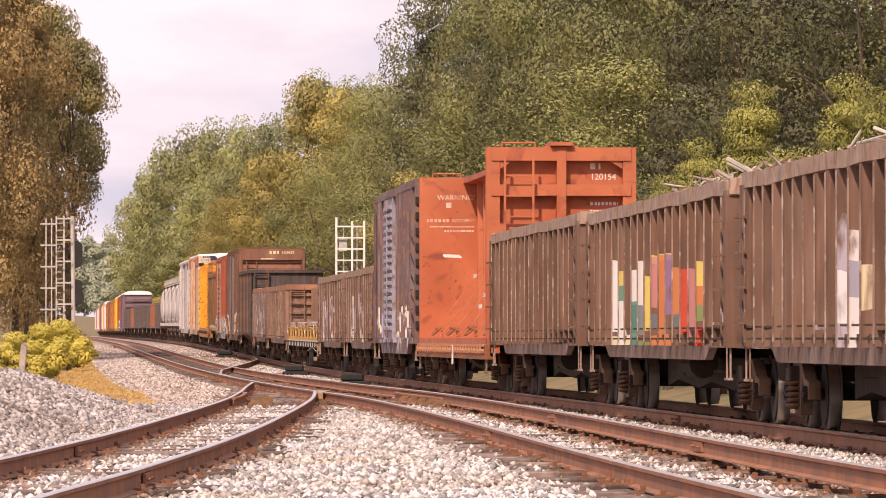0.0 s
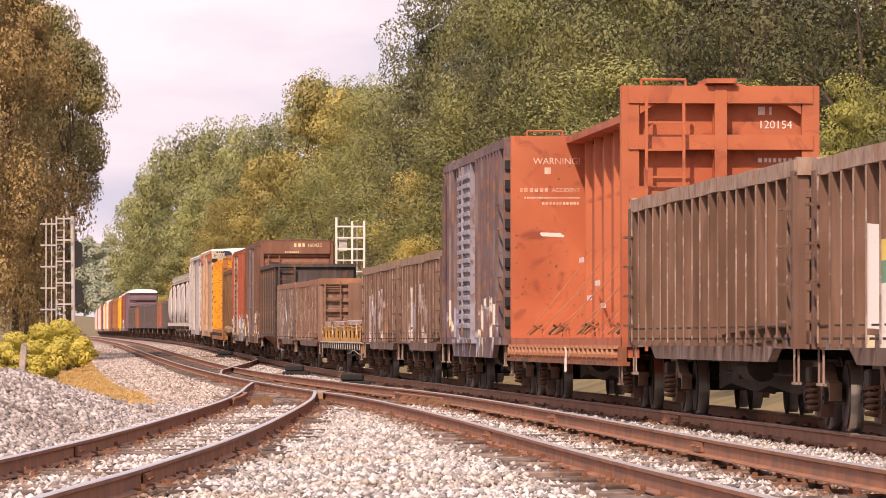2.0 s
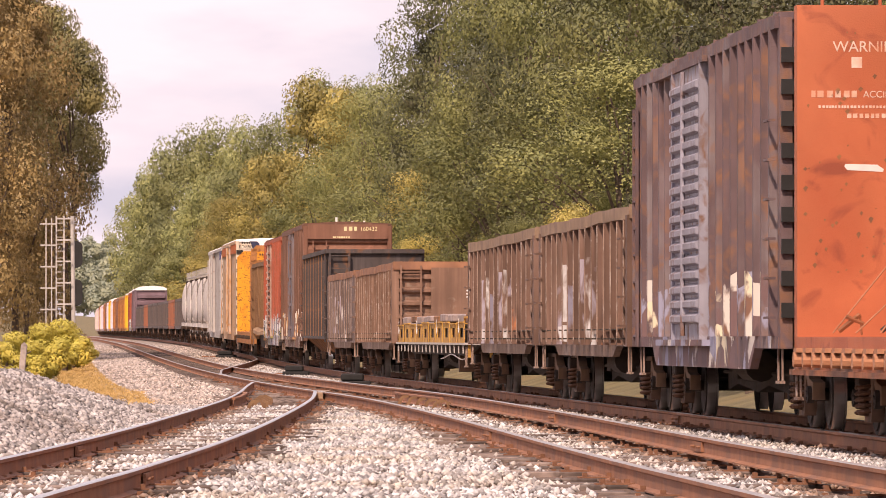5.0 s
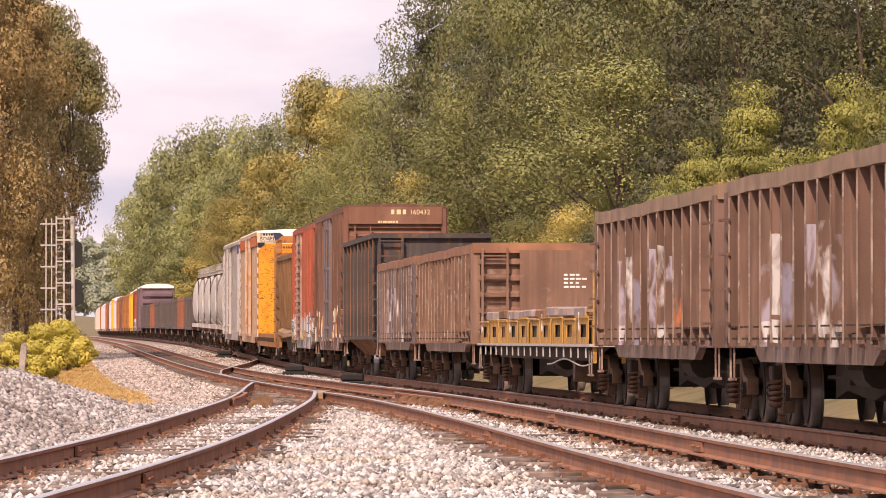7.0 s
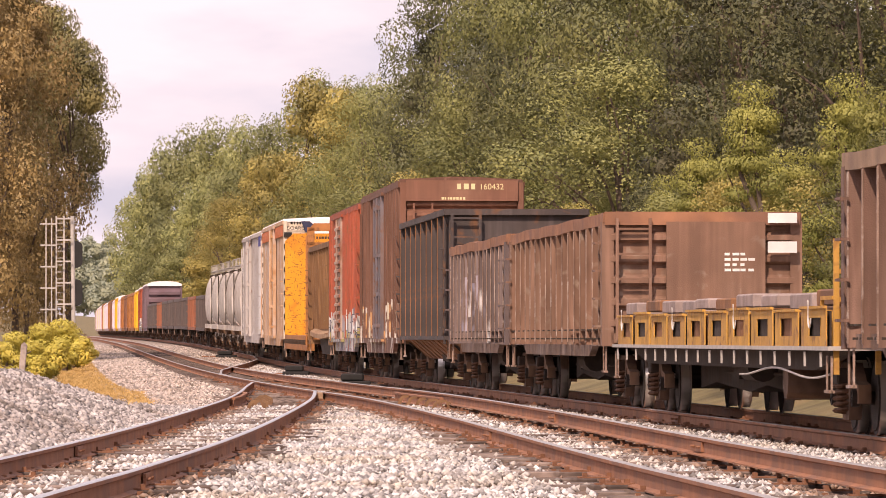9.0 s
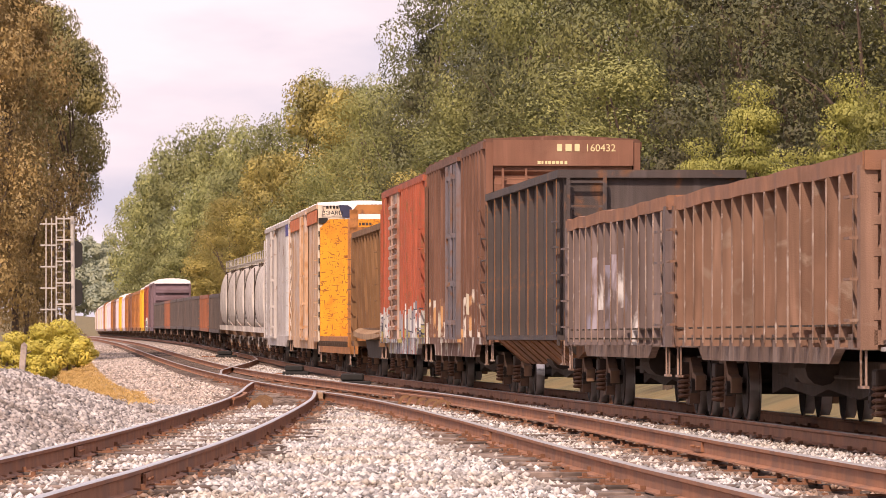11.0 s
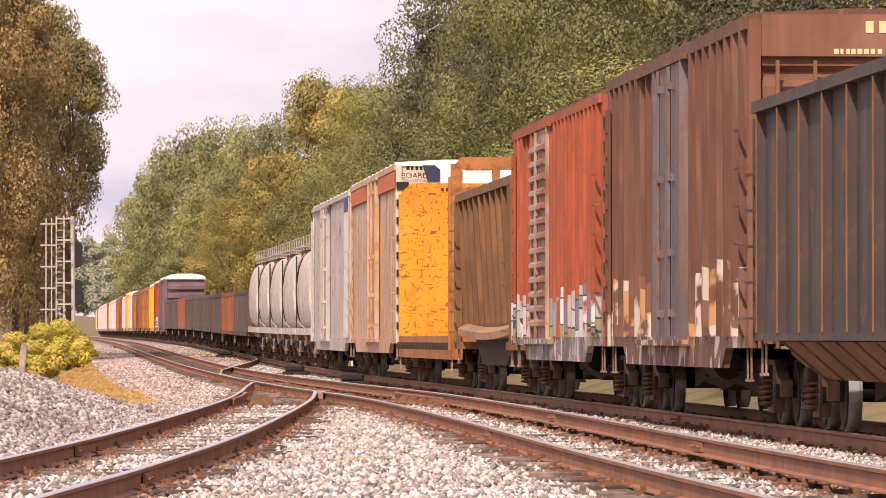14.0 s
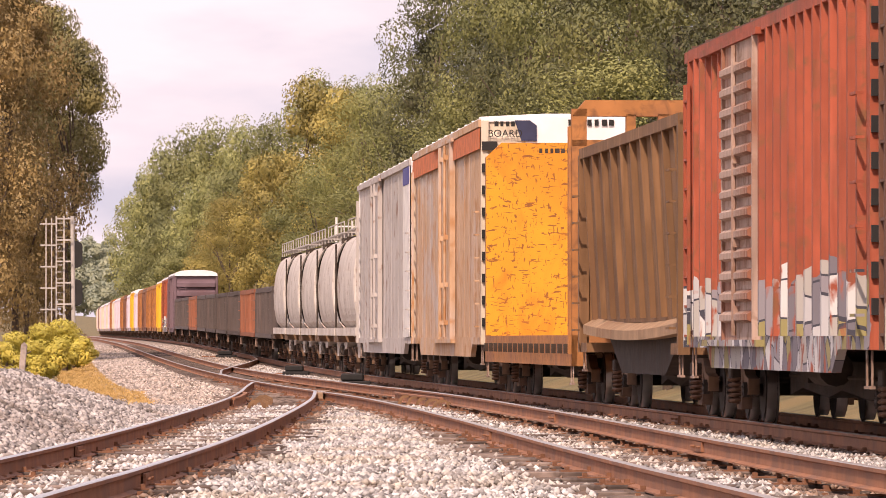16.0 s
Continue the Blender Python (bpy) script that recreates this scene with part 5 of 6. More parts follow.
def equipment_flat(label, near, far, yellow, rusty, grey):
    car, L = start_car("equipment_flatcar", label, "flatcar", near, far, inset=2.2)
    h, W, deck = L / 2, 1.5, 0.98
    bm = bmesh.new()
    bx(bm, -W, W, -h, h, deck - 0.045, deck)
    part("deck", bm, M_GALV, car, "pale steel deck edge")
    bm = bmesh.new()
    for s in (-1, 1):
        prism(bm, [(-h, deck - 0.045), (h, deck - 0.045), (h - 3.2, deck - 0.27), (-h + 3.2, deck - 0.27)], "x", s * 1.2 - 0.05, s * 1.2 + 0.05)
    part("side_sill", bm, M_IRON, car)
    n = 10
    for i in range(n):
        y = -h + 1.4 + (L - 3.4) * i / (n - 1)
        w = (L - 3.4) / n * 0.42
        # a tray side with a square opening and a lip, beside its neighbours with hardly a gap
        w = (L - 3.4) / n * 0.49
        lean = random.uniform(-0.008, 0.008)
        hi = deck + 0.40 + random.uniform(-0.02, 0.03)
        bm = bmesh.new()
        x0, x1 = -W + 0.02 + lean, -W + 0.035 + lean
        hw, za, zb = w * 0.52, deck + 0.11, deck + 0.31
        yc = y + random.uniform(-0.15, 0.15)
        bx(bm, x0, x1, y - w, y + w, zb, hi)
        bx(bm, x0, x1, y - w, y + w, deck, za)
        bx(bm, x0, x1, y - w, yc - hw, za, zb)
        bx(bm, x0, x1, yc + hw, y + w, za, zb)
        bx(bm, x0 - 0.03, x1, y - w, y + w * 0.96, hi, hi + 0.03)
        bx(bm, -W + 0.13, W - 0.13, y - w, y - w + 0.06, deck, hi)
        bx(bm, W - 0.13, W - 0.03, y - w, y + w, deck, hi)
        tray = part("cradle", bm, yellow, car, "yellow steel cradle with worn paint")
        # plate added close behind the opening; its darker colour stands for inner shade
        bm = bmesh.new()
        bx(bm, -W + 0.065, -W + 0.09, y - w * 0.9, y + w * 0.9, deck, deck + 0.38)
        part("cradle_web", bm, rusty if i % 2 else M_IRON, tray)
        bm = bmesh.new()
        ww = w * random.uniform(0.72, 0.96)
        dy, dz = random.uniform(-0.1, 0.1), random.uniform(0, 0.09)
        bx(bm, -W + 0.08 + random.uniform(0, 0.15), W - 0.2, y + dy - ww, y + dy + ww, hi + 0.03, hi + 0.15 + dz)
        part("load_block", bm, grey if i % 4 else rusty, car, bevel=0.02)
        if i % 3 == 0:
            bm = bmesh.new()
            x = -W - 0.03
            hook = [(x, y + 0.12 * math.cos(math.pi * q / 6), deck + 0.3 - 0.1 * math.sin(math.pi * q / 6)) for q in range(7)]
            tube(bm, [(x, y + 0.12, deck + 0.5)] + hook, 0.009)
            part("air_hose", bm, M_WHITE, car)
    bm = bmesh.new()
    bx(bm, -0.012, 0.012, -0.015, 0.015, -0.16, 0)
    stub = finish(bm, "stake", M_GALV)
    for i in range(18):
        part("stake", stub, None, car, at=pose(-W + 0.02, -h + 0.8 + (L - 1.6) * i / 17, deck - 0.06))
    # guard rail and brake stand at the near end
    bm = bmesh.new()
    for x in (-W + 0.1, -W + 0.55):
        bx(bm, x - 0.03, x + 0.03, -h + 0.08, -h + 0.14, deck - 0.3, deck + 1.15)
    for z in (0.2, 0.5, 0.8, 1.12):
        bx(bm, -W + 0.1, -W + 0.55, -h + 0.09, -h + 0.13, deck + z - 0.025, deck + z + 0.025)
    bx(bm, -W + 0.05, -W + 0.09, -h + 0.1, -h + 1.1, deck + 0.5, deck + 0.54)
    bx(bm, -W + 0.05, -W + 0.09, -h + 1.06, -h + 1.1, deck, deck + 0.54)
    part("end_railing", bm, yellow, car)
    bm = bmesh.new()
    cyl(bm, (-0.6, -h + 0.2, deck + 0.5), (-0.6, -h + 0.16, deck + 0.5), 0.25, 14)
    cyl(bm, (-0.6, -h + 0.25, deck), (-0.6, -h + 0.25, deck + 0.5), 0.04, 8)
    part("brake_wheel", bm, M_GALV, car)
    bm = bmesh.new()
    tube(bm, [(-W + 0.1, -h + 0.6 + 0.55 * i, deck - 0.30 - 0.05 * math.sin(i / 2)) for i in range(17)], 0.013)
    part("air_line", bm, M_GALV, car, "pale sagging air line")
    bm = bmesh.new()
    cyl(bm, (-1.2, -h + 6.4, 0.62), (-0.5, -h + 6.4, 0.62), 0.27, 16)
    part("air_tank", bm, M_TRUCK, car, "rusty round air tank")
    sill_step(car, L, deck - 0.1)
    return car
# ---------- car paints ----------
RUST = (0.20, 0.085, 0.035)
P_GON = mat("brown_gondola_paint", (0.158, 0.083, 0.053), 0.8, 0, 0.25, 1.2, second=(0.195, 0.112, 0.078), streak=0.45)
P_GON_FADED = mat("sun_faded_brown_paint", (0.215, 0.118, 0.078), 0.8, 0, 0.2, 1.2, second=(0.25, 0.145, 0.10), streak=0.4, rust=(0.30, 0.22, 0.17), rust_amt=0.1)
P_GON_TAG = mat("brown_paint_with_bright_graffiti", (0.158, 0.083, 0.053), 0.8, 0, 0.25, 1.2, second=(0.195, 0.112, 0.078), streak=0.45, tags=BRIGHT_BASE + BRIGHT_TAG, wear=0.22)
P_GON_TALL = mat("brown_paint_with_tall_white_graffiti", (0.165, 0.09, 0.062), 0.8, 0, 0.25, 1.2, second=(0.205, 0.125, 0.09), streak=0.5, tags=TALL_TAG, wear=0.34)
P_GON_WHITE = mat("brown_paint_with_streaky_white_graffiti", (0.165, 0.092, 0.066), 0.8, 0, 0.25, 1.2, second=(0.205, 0.125, 0.095), streak=0.5, tags=STREAK_TAG, wear=0.45)
# pale paint for the painted light on post edges, and for sill steps
P_LIT_EDGE_STEP = mat("lit_edge_and_step_paint", (0.30, 0.205, 0.16), 0.75, 0, 0.3, 2.5, second=(0.17, 0.10, 0.07), rust=(0.5, 0.42, 0.38), rust_amt=0.3)
P_DUSTY = mat("dusty_sill_paint", (0.17, 0.105, 0.075), 0.85, 0, 0.25, 2.0, second=(0.28, 0.21, 0.18), streak=0.5)
P_GON_GREY = mat("grey_brown_paint_with_blue_white_graffiti", (0.17, 0.125, 0.12), 0.8, 0, 0.2, 1.2, second=(0.21, 0.16, 0.155), streak=0.45, tags=BLUE_TAG, wear=0.47)
P_DARKDOOR = mat("dark_blue_grey_door_paint", (0.16, 0.14, 0.16), 0.6, 0.1, 0.2, 2.0, second=(0.2, 0.13, 0.11), streak=0.3, rust=RUST)
P_CHORD_TAN = mat("tan_chord_paint", (0.29, 0.19, 0.12), 0.75, 0, 0.3, 2.0, second=(0.22, 0.14, 0.095))
P_CHORD = mat("scraped_chord_paint", (0.35, 0.25, 0.19), 0.7, 0.1, 0.3, 2.0, second=(0.36, 0.22, 0.14), rust=RUST)
P_CHORD_RUST = mat("rusty_chord_paint", (0.30, 0.14, 0.075), 0.8, 0, 0.3, 2.0, second=(0.22, 0.11, 0.07))
P_ORANGE = mat("orange_red_paint", (0.455, 0.132, 0.055), 0.7, 0, 0.12, 1.0, second=(0.40, 0.10, 0.04), rust=(0.25, 0.06, 0.03), rust_amt=0.22)
P_ORANGE_DIRTY = mat("dirty_orange_sill", (0.30, 0.11, 0.05), 0.85, 0, 0.4, 2.5, second=(0.13, 0.065, 0.045), rust=RUST)
P_PURPLE = mat("weathered_purple_brown_paint", (0.13, 0.082, 0.086), 0.75, 0, 0.25, 1.5, second=(0.21, 0.17, 0.175), streak=0.3, rust=(0.26, 0.12, 0.06), rust_amt=0.5, graffiti=((-8, 8, 0.6, 1.75), [(0.6, 0.55, 0.5), (0.17, 0.1, 0.1), (0.7, 0.62, 0.45), (0.17, 0.1, 0.1), (0.3, 0.3, 0.4)], (1.6, 1.6, 0), 0, 0.42))
P_GREYDOOR = mat("blue_grey_door_paint", (0.34, 0.33, 0.39), 0.6, 0.1, 0.15, 2.0, second=(0.28, 0.26, 0.30), streak=0.3, rust=RUST)
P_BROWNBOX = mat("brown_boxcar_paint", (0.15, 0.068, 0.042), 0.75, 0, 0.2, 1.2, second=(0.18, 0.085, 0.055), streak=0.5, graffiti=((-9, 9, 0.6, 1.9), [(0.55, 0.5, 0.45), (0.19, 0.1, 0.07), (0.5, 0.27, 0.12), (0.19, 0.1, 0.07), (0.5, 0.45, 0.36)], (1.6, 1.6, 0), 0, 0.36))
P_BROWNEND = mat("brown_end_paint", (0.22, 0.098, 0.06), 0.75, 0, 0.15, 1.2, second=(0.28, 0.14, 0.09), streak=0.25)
P_REDBOX = mat("red_boxcar_paint_with_graffiti", (0.38, 0.085, 0.04), 0.75, 0, 0.2, 1.5, second=(0.30, 0.075, 0.04), streak=0.3, rust=RUST, rust_amt=0.3, graffiti=((-9, 9, 0.6, 1.75), [(0.46, 0.46, 0.48), (0.17, 0.16, 0.19), (0.30, 0.26, 0.11), (0.6, 0.6, 0.6), (0.27, 0.25, 0.28), (0.40, 0.38, 0.36)], (2.3, 1.9, 5), 0, 0.8))
P_REDDOOR = mat("faded_door_paint", (0.46, 0.33, 0.27), 0.75, 0, 0.2, 1.5, second=(0.30, 0.12, 0.07), streak=0.3, rust=RUST)
P_DARKHOP = mat("dark_grey_hopper_paint", (0.064, 0.050, 0.048), 0.75, 0, 0.25, 1.0, second=(0.085, 0.062, 0.055), streak=0.35, rust=RUST, rust_amt=0.15)
P_RUSTY = mat("rusty_plate", (0.27, 0.125, 0.055), 0.85, 0, 0.3, 2.0, second=(0.18, 0.09, 0.05), streak=0.3)
P_CHIP = mat("brown_chip_hopper_paint", (0.215, 0.112, 0.05), 0.8, 0, 0.2, 1.0, second=(0.18, 0.09, 0.042), streak=0.35)
# paler than the sides: light on the up-facing hem put into its colour
P_CHIPHEM = mat("top_lit_hem_paint", (0.38, 0.24, 0.14), 0.85, 0, 0.2, 1.5, second=(0.30, 0.17, 0.09), streak=0.2)
P_YELLOW = mat("scratched_yellow_paint", (0.72, 0.32, 0.012), 0.6, 0, 0.08, 0.8, second=(0.66, 0.26, 0.012), stains=(0.50, 0.15, 0.01), specks=(0.20, 0.06, 0.015))
P_FRAME = mat("worn_orange_frame_paint", (0.42, 0.17, 0.05), 0.75, 0, 0.2, 2.0, second=(0.32, 0.13, 0.05), rust=RUST)
P_TAN = mat("faded_tan_reefer_paint", (0.55, 0.36, 0.23), 0.75, 0, 0.14, 0.9, second=(0.52, 0.44, 0.40), streak=0.12, rust=(0.42, 0.19, 0.06), rust_amt=0.5)
P_CREAM = mat("cream_paint", (0.68, 0.58, 0.46), 0.7, 0, 0.12, 1.2, streak=0.2)
P_GREYREEF = mat("pale_grey_reefer_paint", (0.50, 0.46, 0.44), 0.7, 0, 0.12, 1.0, second=(0.44, 0.40, 0.38), streak=0.07, rust=RUST, rust_amt=0.2)
P_WHITEROOF = mat("white_roof_paint", (0.82, 0.81, 0.82), 0.6, 0, 0.06, 2.0)
P_HOPGREY = mat("light_grey_hopper_paint", (0.60, 0.55, 0.51), 0.75, 0, 0.12, 1.0, second=(0.50, 0.44, 0.40), streak=0.06, rust=RUST, rust_amt=0.12)
P_RUSTGON = mat("rust_red_gondola_paint", (0.33, 0.12, 0.065), 0.8, 0, 0.2, 1.0, second=(0.26, 0.11, 0.07), streak=0.3)
P_GREYGON = mat("dark_grey_gondola_paint", (0.11, 0.085, 0.08), 0.8, 0, 0.2, 1.0, second=(0.14, 0.1, 0.09), streak=0.3)
P_DKBOX = mat("dark_purple_boxcar_paint", (0.17, 0.11, 0.13), 0.7, 0, 0.2, 1.0, second=(0.14, 0.08, 0.09))
P_YELBOX = mat("yellow_boxcar_paint", (0.75, 0.42, 0.03), 0.7, 0, 0.1, 1.0)
P_PINK = mat("faded_white_lilac_paint", (0.62, 0.52, 0.58), 0.7, 0, 0.15, 1.0)
P_MACH = mat("machinery_yellow_paint", (0.56, 0.30, 0.055), 0.7, 0, 0.2, 1.6, second=(0.50, 0.26, 0.06), rust=RUST, rust_amt=0.3, streak=0.15)
P_BLOCK = mat("grey_concrete_block", (0.33, 0.26, 0.24), 0.9, 0, 0.25, 3.0)
P_TEXT = mat("pale_yellow_lettering", (0.75, 0.62, 0.35), 0.7, 0, 0.1, 4.0, bump=0)
M_LOOSE = stone_mat("loose_ballast_stone", (0.60, 0.575, 0.565), (0.57, 0.50, 0.43))
M_MOUND = stone_mat("grey_heaped_stone", (0.47, 0.43, 0.41), (0.36, 0.31, 0.28))
M_DUSTY = stone_mat("dusty_shoulder_stone", (0.55, 0.47, 0.42), (0.44, 0.35, 0.29))
M_FOULED = stone_mat("rust_stained_ballast_stone", (0.36, 0.25, 0.19), (0.28, 0.19, 0.14))


def build_train():
    gondola("brown ribbed steel gondola heaped with scrap", 53.0, 73.6, P_GON_TALL, 3.05, posts=20, chord=P_CHORD, load=(-9, 9))
    gondola("brown ribbed steel gondola with bright graffiti and scrap", 74.0, 95.3, P_GON_TAG, 3.03, posts=20, chord=P_CHORD, load=(-9.4, 2))
    gondola("brown ribbed steel gondola with a grey top rail", 95.8, 116.9, P_GON, 3.08, posts=19, chord=P_CHORD)
    centrebeam("empty orange centrebeam flatcar with tall bulkheads", 117.4, 141.0, P_ORANGE, P_ORANGE_DIRTY)
    boxcar("weathered purple-brown boxcar with a grey ribbed door", 141.0, 159.4, P_PURPLE, P_PURPLE, P_PURPLE, 4.83, ribs=21, door=(-0.9, 2.6), door_mat=P_GREYDOOR, door_ribs=17)
    gondola("brown ribbed gondola with white graffiti", 159.6, 177.2, P_GON_WHITE, 3.0, posts=15, chord=P_CHORD_TAN)
    gondola("brown ribbed gondola with white graffiti", 177.2, 195.6, P_GON_WHITE, 3.0, posts=15, chord=P_CHORD_TAN)
    equipment_flat("low flatcar carrying yellow cradles and grey blocks", 195.7, 222.6, P_MACH, P_RUSTY, P_BLOCK)
    gondola("brown gondola with an end ladder and white sign panels", 222.9, 243.4, P_GON_FADED, 2.98, posts=17, chord=P_CHORD_RUST, end_panel=True)
    gondola("grey-brown ribbed gondola with pale blue graffiti", 243.2, 260.8, P_GON_GREY, 3.0, posts=15, chord=P_CHORD_RUST, wide_post=True)
    ore_hopper("tall dark grey hopper with a rusty skirt", 260.6, 279.0, P_DARKHOP, P_RUSTY)
    car, L, eave = boxcar("brown high boxcar with a painted end number", 278.8, 298.5, P_BROWNBOX, P_BROWNEND, P_BROWNBOX, 4.98, ribs=22, door=(-2.2, 1.4), door_mat=P_DARKDOOR, door_ribs=0, gap_shade=False, plug=True)
    words("160432", 0.20, P_TEXT, car, pose(0.42, -L / 2 - 0.20, eave - 0.17, 90), label="pale yellow car number")
    bars(car, [(-0.12, 0.32, eave - 0.17, 0.14)], -L / 2 - 0.20, P_TEXT, seed=21)
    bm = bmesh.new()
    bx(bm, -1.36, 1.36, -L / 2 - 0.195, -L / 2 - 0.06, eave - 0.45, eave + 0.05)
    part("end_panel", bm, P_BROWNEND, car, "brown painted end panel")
    bars(car, [(-0.5, 0.1, eave - 0.42, 0.06)], -L / 2 - 0.198, P_TEXT, seed=22)
    boxcar("red boxcar with a faded ribbed door and graffiti", 298.6, 317.6, P_REDBOX, P_REDBOX, P_BROWNBOX, 4.88, ribs=24, door=(0.6, 3.9), door_mat=P_REDDOOR, door_ribs=13)
    chip_hopper("brown high hopper with leaning posts", 317.6, 334.3, P_CHIP, 4.05)
    bulkhead_flat("empty flatcar with a scratched yellow bulkhead", 335.0, 356.4, P_YELLOW, P_FRAME, M_IRON)
    car, L, eave = boxcar("faded tan insulated boxcar with a white roof", 356.2, 380.2, P_TAN, P_CREAM, P_WHITEROOF, 5.45, door=(-3.4, 0.4), door_ribs=0, smooth_side=True, plug=True, end_ribs=10)
    words("BOARD", 0.2, M_BLACK, car, pose(-1.38, -L / 2 - 0.2, eave - 0.32, 90), label="dark lettering on the cream end")
    bars(car, [(-1.25, -0.85, eave - 0.12, 0.1)], -L / 2 - 0.2, M_BLACK, seed=30)
    bars(car, [(0.2, 1.1, eave - 0.10, 0.12)], -L / 2 - 0.2, M_BLACK, seed=31)
    bm = bmesh.new()
    prism(bm, [(-0.62, eave - 0.48), (1.4, eave - 0.48), (1.4, eave), (0.3, eave + 0.08), (-0.3, eave + 0.08), (-0.80, eave + 0.02)], "y", -L / 2 - 0.165, -L / 2 - 0.06)
    part("end_fascia", bm, P_WHITEROOF, car, "white fascia under the roof end")
    bm = bmesh.new()
    prism(bm, [(-0.72, eave - 0.4), (-0.42, eave - 0.4), (-0.42, eave - 0.1), (-0.55, eave), (-0.85, eave)], "y", -L / 2 - 0.2, -L / 2 - 0.17)
    part("painted_emblem", bm, M_NAVY, car, "dark blue painted emblem")
    bm = bmesh.new()
    bx(bm, -1.535, -1.525, -L / 2, L / 2, eave - 0.55, eave - 0.14)
    part("side_stripe", bm, mat("orange_stripe_paint", (0.55, 0.15, 0.05), 0.7), car, "orange stripe under the eave")
    car, L, eave = boxcar("pale grey insulated boxcar with white panel", 380.2, 406.6, P_GREYREEF, P_WHITEROOF, P_WHITEROOF, 5.38, door=(0.5, 4.2), door_ribs=0, smooth_side=True, plug=True)
    bm = bmesh.new()
    bx(bm, -1.545, -1.535, -L / 2, -L / 2 + 2.6, 1.1, eave - 0.14)
    part("white_panel", bm, M_WHITE, car, "white end panel")
    bm = bmesh.new()
    bx(bm, -1.555, -1.546, -L / 2, -L / 2 + 2.6, eave - 0.55, eave - 0.14)
    part("blue_band", bm, M_BLUE, car)
    for i in range(5):
        covered_hopper("light grey two-bay covered hopper", 407.0 + 13.4 * i, 420.2 + 13.4 * i, P_HOPGREY)
    d = 474.6
    for i, m in enumerate((P_GREYGON, P_RUSTGON, P_GREYGON, P_GREYGON, P_GREYGON, P_GREYGON, P_RUSTGON, P_GREYGON, P_GREYGON)):
        gondola("rust-red ribbed steel gondola" if m is P_RUSTGON else "dark grey ribbed gondola", d, d + 20.6, m, 3.0, posts=12, fish=False)
        d += 20.7
    far_kinds = {
        "dark": ("dark purple boxcar with a corrugated end and white roof", P_DKBOX, P_DKBOX, P_WHITEROOF, 5.05),
        "red": ("red ribbed boxcar with white roof", P_REDBOX, P_RUSTGON, P_WHITEROOF, 4.95),
        "yellow": ("yellow ribbed boxcar with white roof", P_YELBOX, P_YELBOX, P_WHITEROOF, 4.85),
        "orange": ("faded orange ribbed steel boxcar", P_FRAME, P_RUSTGON, P_FRAME, 4.7),
        "lilac": ("faded lilac and white boxcar", P_PINK, P_PINK, P_WHITEROOF, 4.6),
        "cream": ("pale cream ribbed steel boxcar", P_CREAM, P_CREAM, P_WHITEROOF, 4.5),
        "brown": ("plain dark brown ribbed boxcar", P_BROWNEND, P_DKBOX, P_BROWNBOX, 4.65),
    }
    order = "dark red yellow orange orange brown orange lilac yellow lilac brown orange lilac lilac cream orange lilac cream lilac cream cream lilac cream brown lilac cream cream".split()
    for key in order:
        lab, a, b, c, top = far_kinds[key]
        boxcar(lab, d, d + 21.5, a, b, c, top, door_ribs=4, ribs=8, gap_shade=False, end_ribs=5, rise=0.4, rib_depth=0.26 if key == "dark" else 0.10)
        d += 21.8


# ---------- signals ----------
def signal_mast(X, d, lab):
    sg = new("signal_mast")
    sg.matrix_basis = pose(X, d, ground_z(X, d) - 0.05)
    tagged(sg, lab, "railway signal", "signal masts")
    H = 6.7
    bm = bmesh.new()
    cyl(bm, (0.18, 0, 0), (0.10, 0, H), 0.09, 12)
    bx(bm, -0.05, 0.35, -0.2, 0.2, 0, 0.25)
    part("pole", bm, M_GALV, sg)
    bm = bmesh.new()
    for x in (-0.28, -0.62):
        bx(bm, x - 0.035, x + 0.035, 0.15, 0.2, 0.3, H)
    for i in range(20):
        z = 0.5 + i * 0.31
        bx(bm, -0.62, -0.28, 0.16, 0.19, z - 0.018, z + 0.018)
    part("ladder", bm, M_GALV, sg)
    bm = bmesh.new()
    for i in range(6):
        z = 1.6 + i * 0.95
        bx(bm, -1.35, -0.6, -0.3, -0.25, z - 0.035, z + 0.035)
        bx(bm, -1.35, -1.30, -0.3, 0.4, z - 0.035, z + 0.035)
        bx(bm, -0.6, 0.1, -0.3, -0.25, z + 0.2, z + 0.27)
    for x in (-0.8, -1.05):
        bx(bm, x - 0.025, x + 0.025, -0.28, -0.24, 1.5, H - 0.1)
    part("safety_cage", bm, M_GALV, sg, "pale ladder hoops and platform bars")
    for z in (5.0, 3.3):
        hd = bmesh.new()
        out = [(0.28 + 0.28 * math.cos(a), z + 0.32 * math.copysign(1, math.sin(a)) * (abs(math.sin(a)) > 0.01) + 0.28 * math.sin(a)) for a in [2 * math.pi * (i + 0.5) / 16 for i in range(16)]]
        prism(hd, out, "y", 0.0, 0.03)
        head = part("backing_plate", hd, M_BLACK, sg, "black oval signal backing")
        for k in (-0.3, 0, 0.3):
            bm = bmesh.new()
            cyl(bm, (0.28, 0.03, z + k), (0.28, 0.33, z + k), 0.11, 10)
            part("lamp_hood", bm, M_BLACK, head)
    return sg


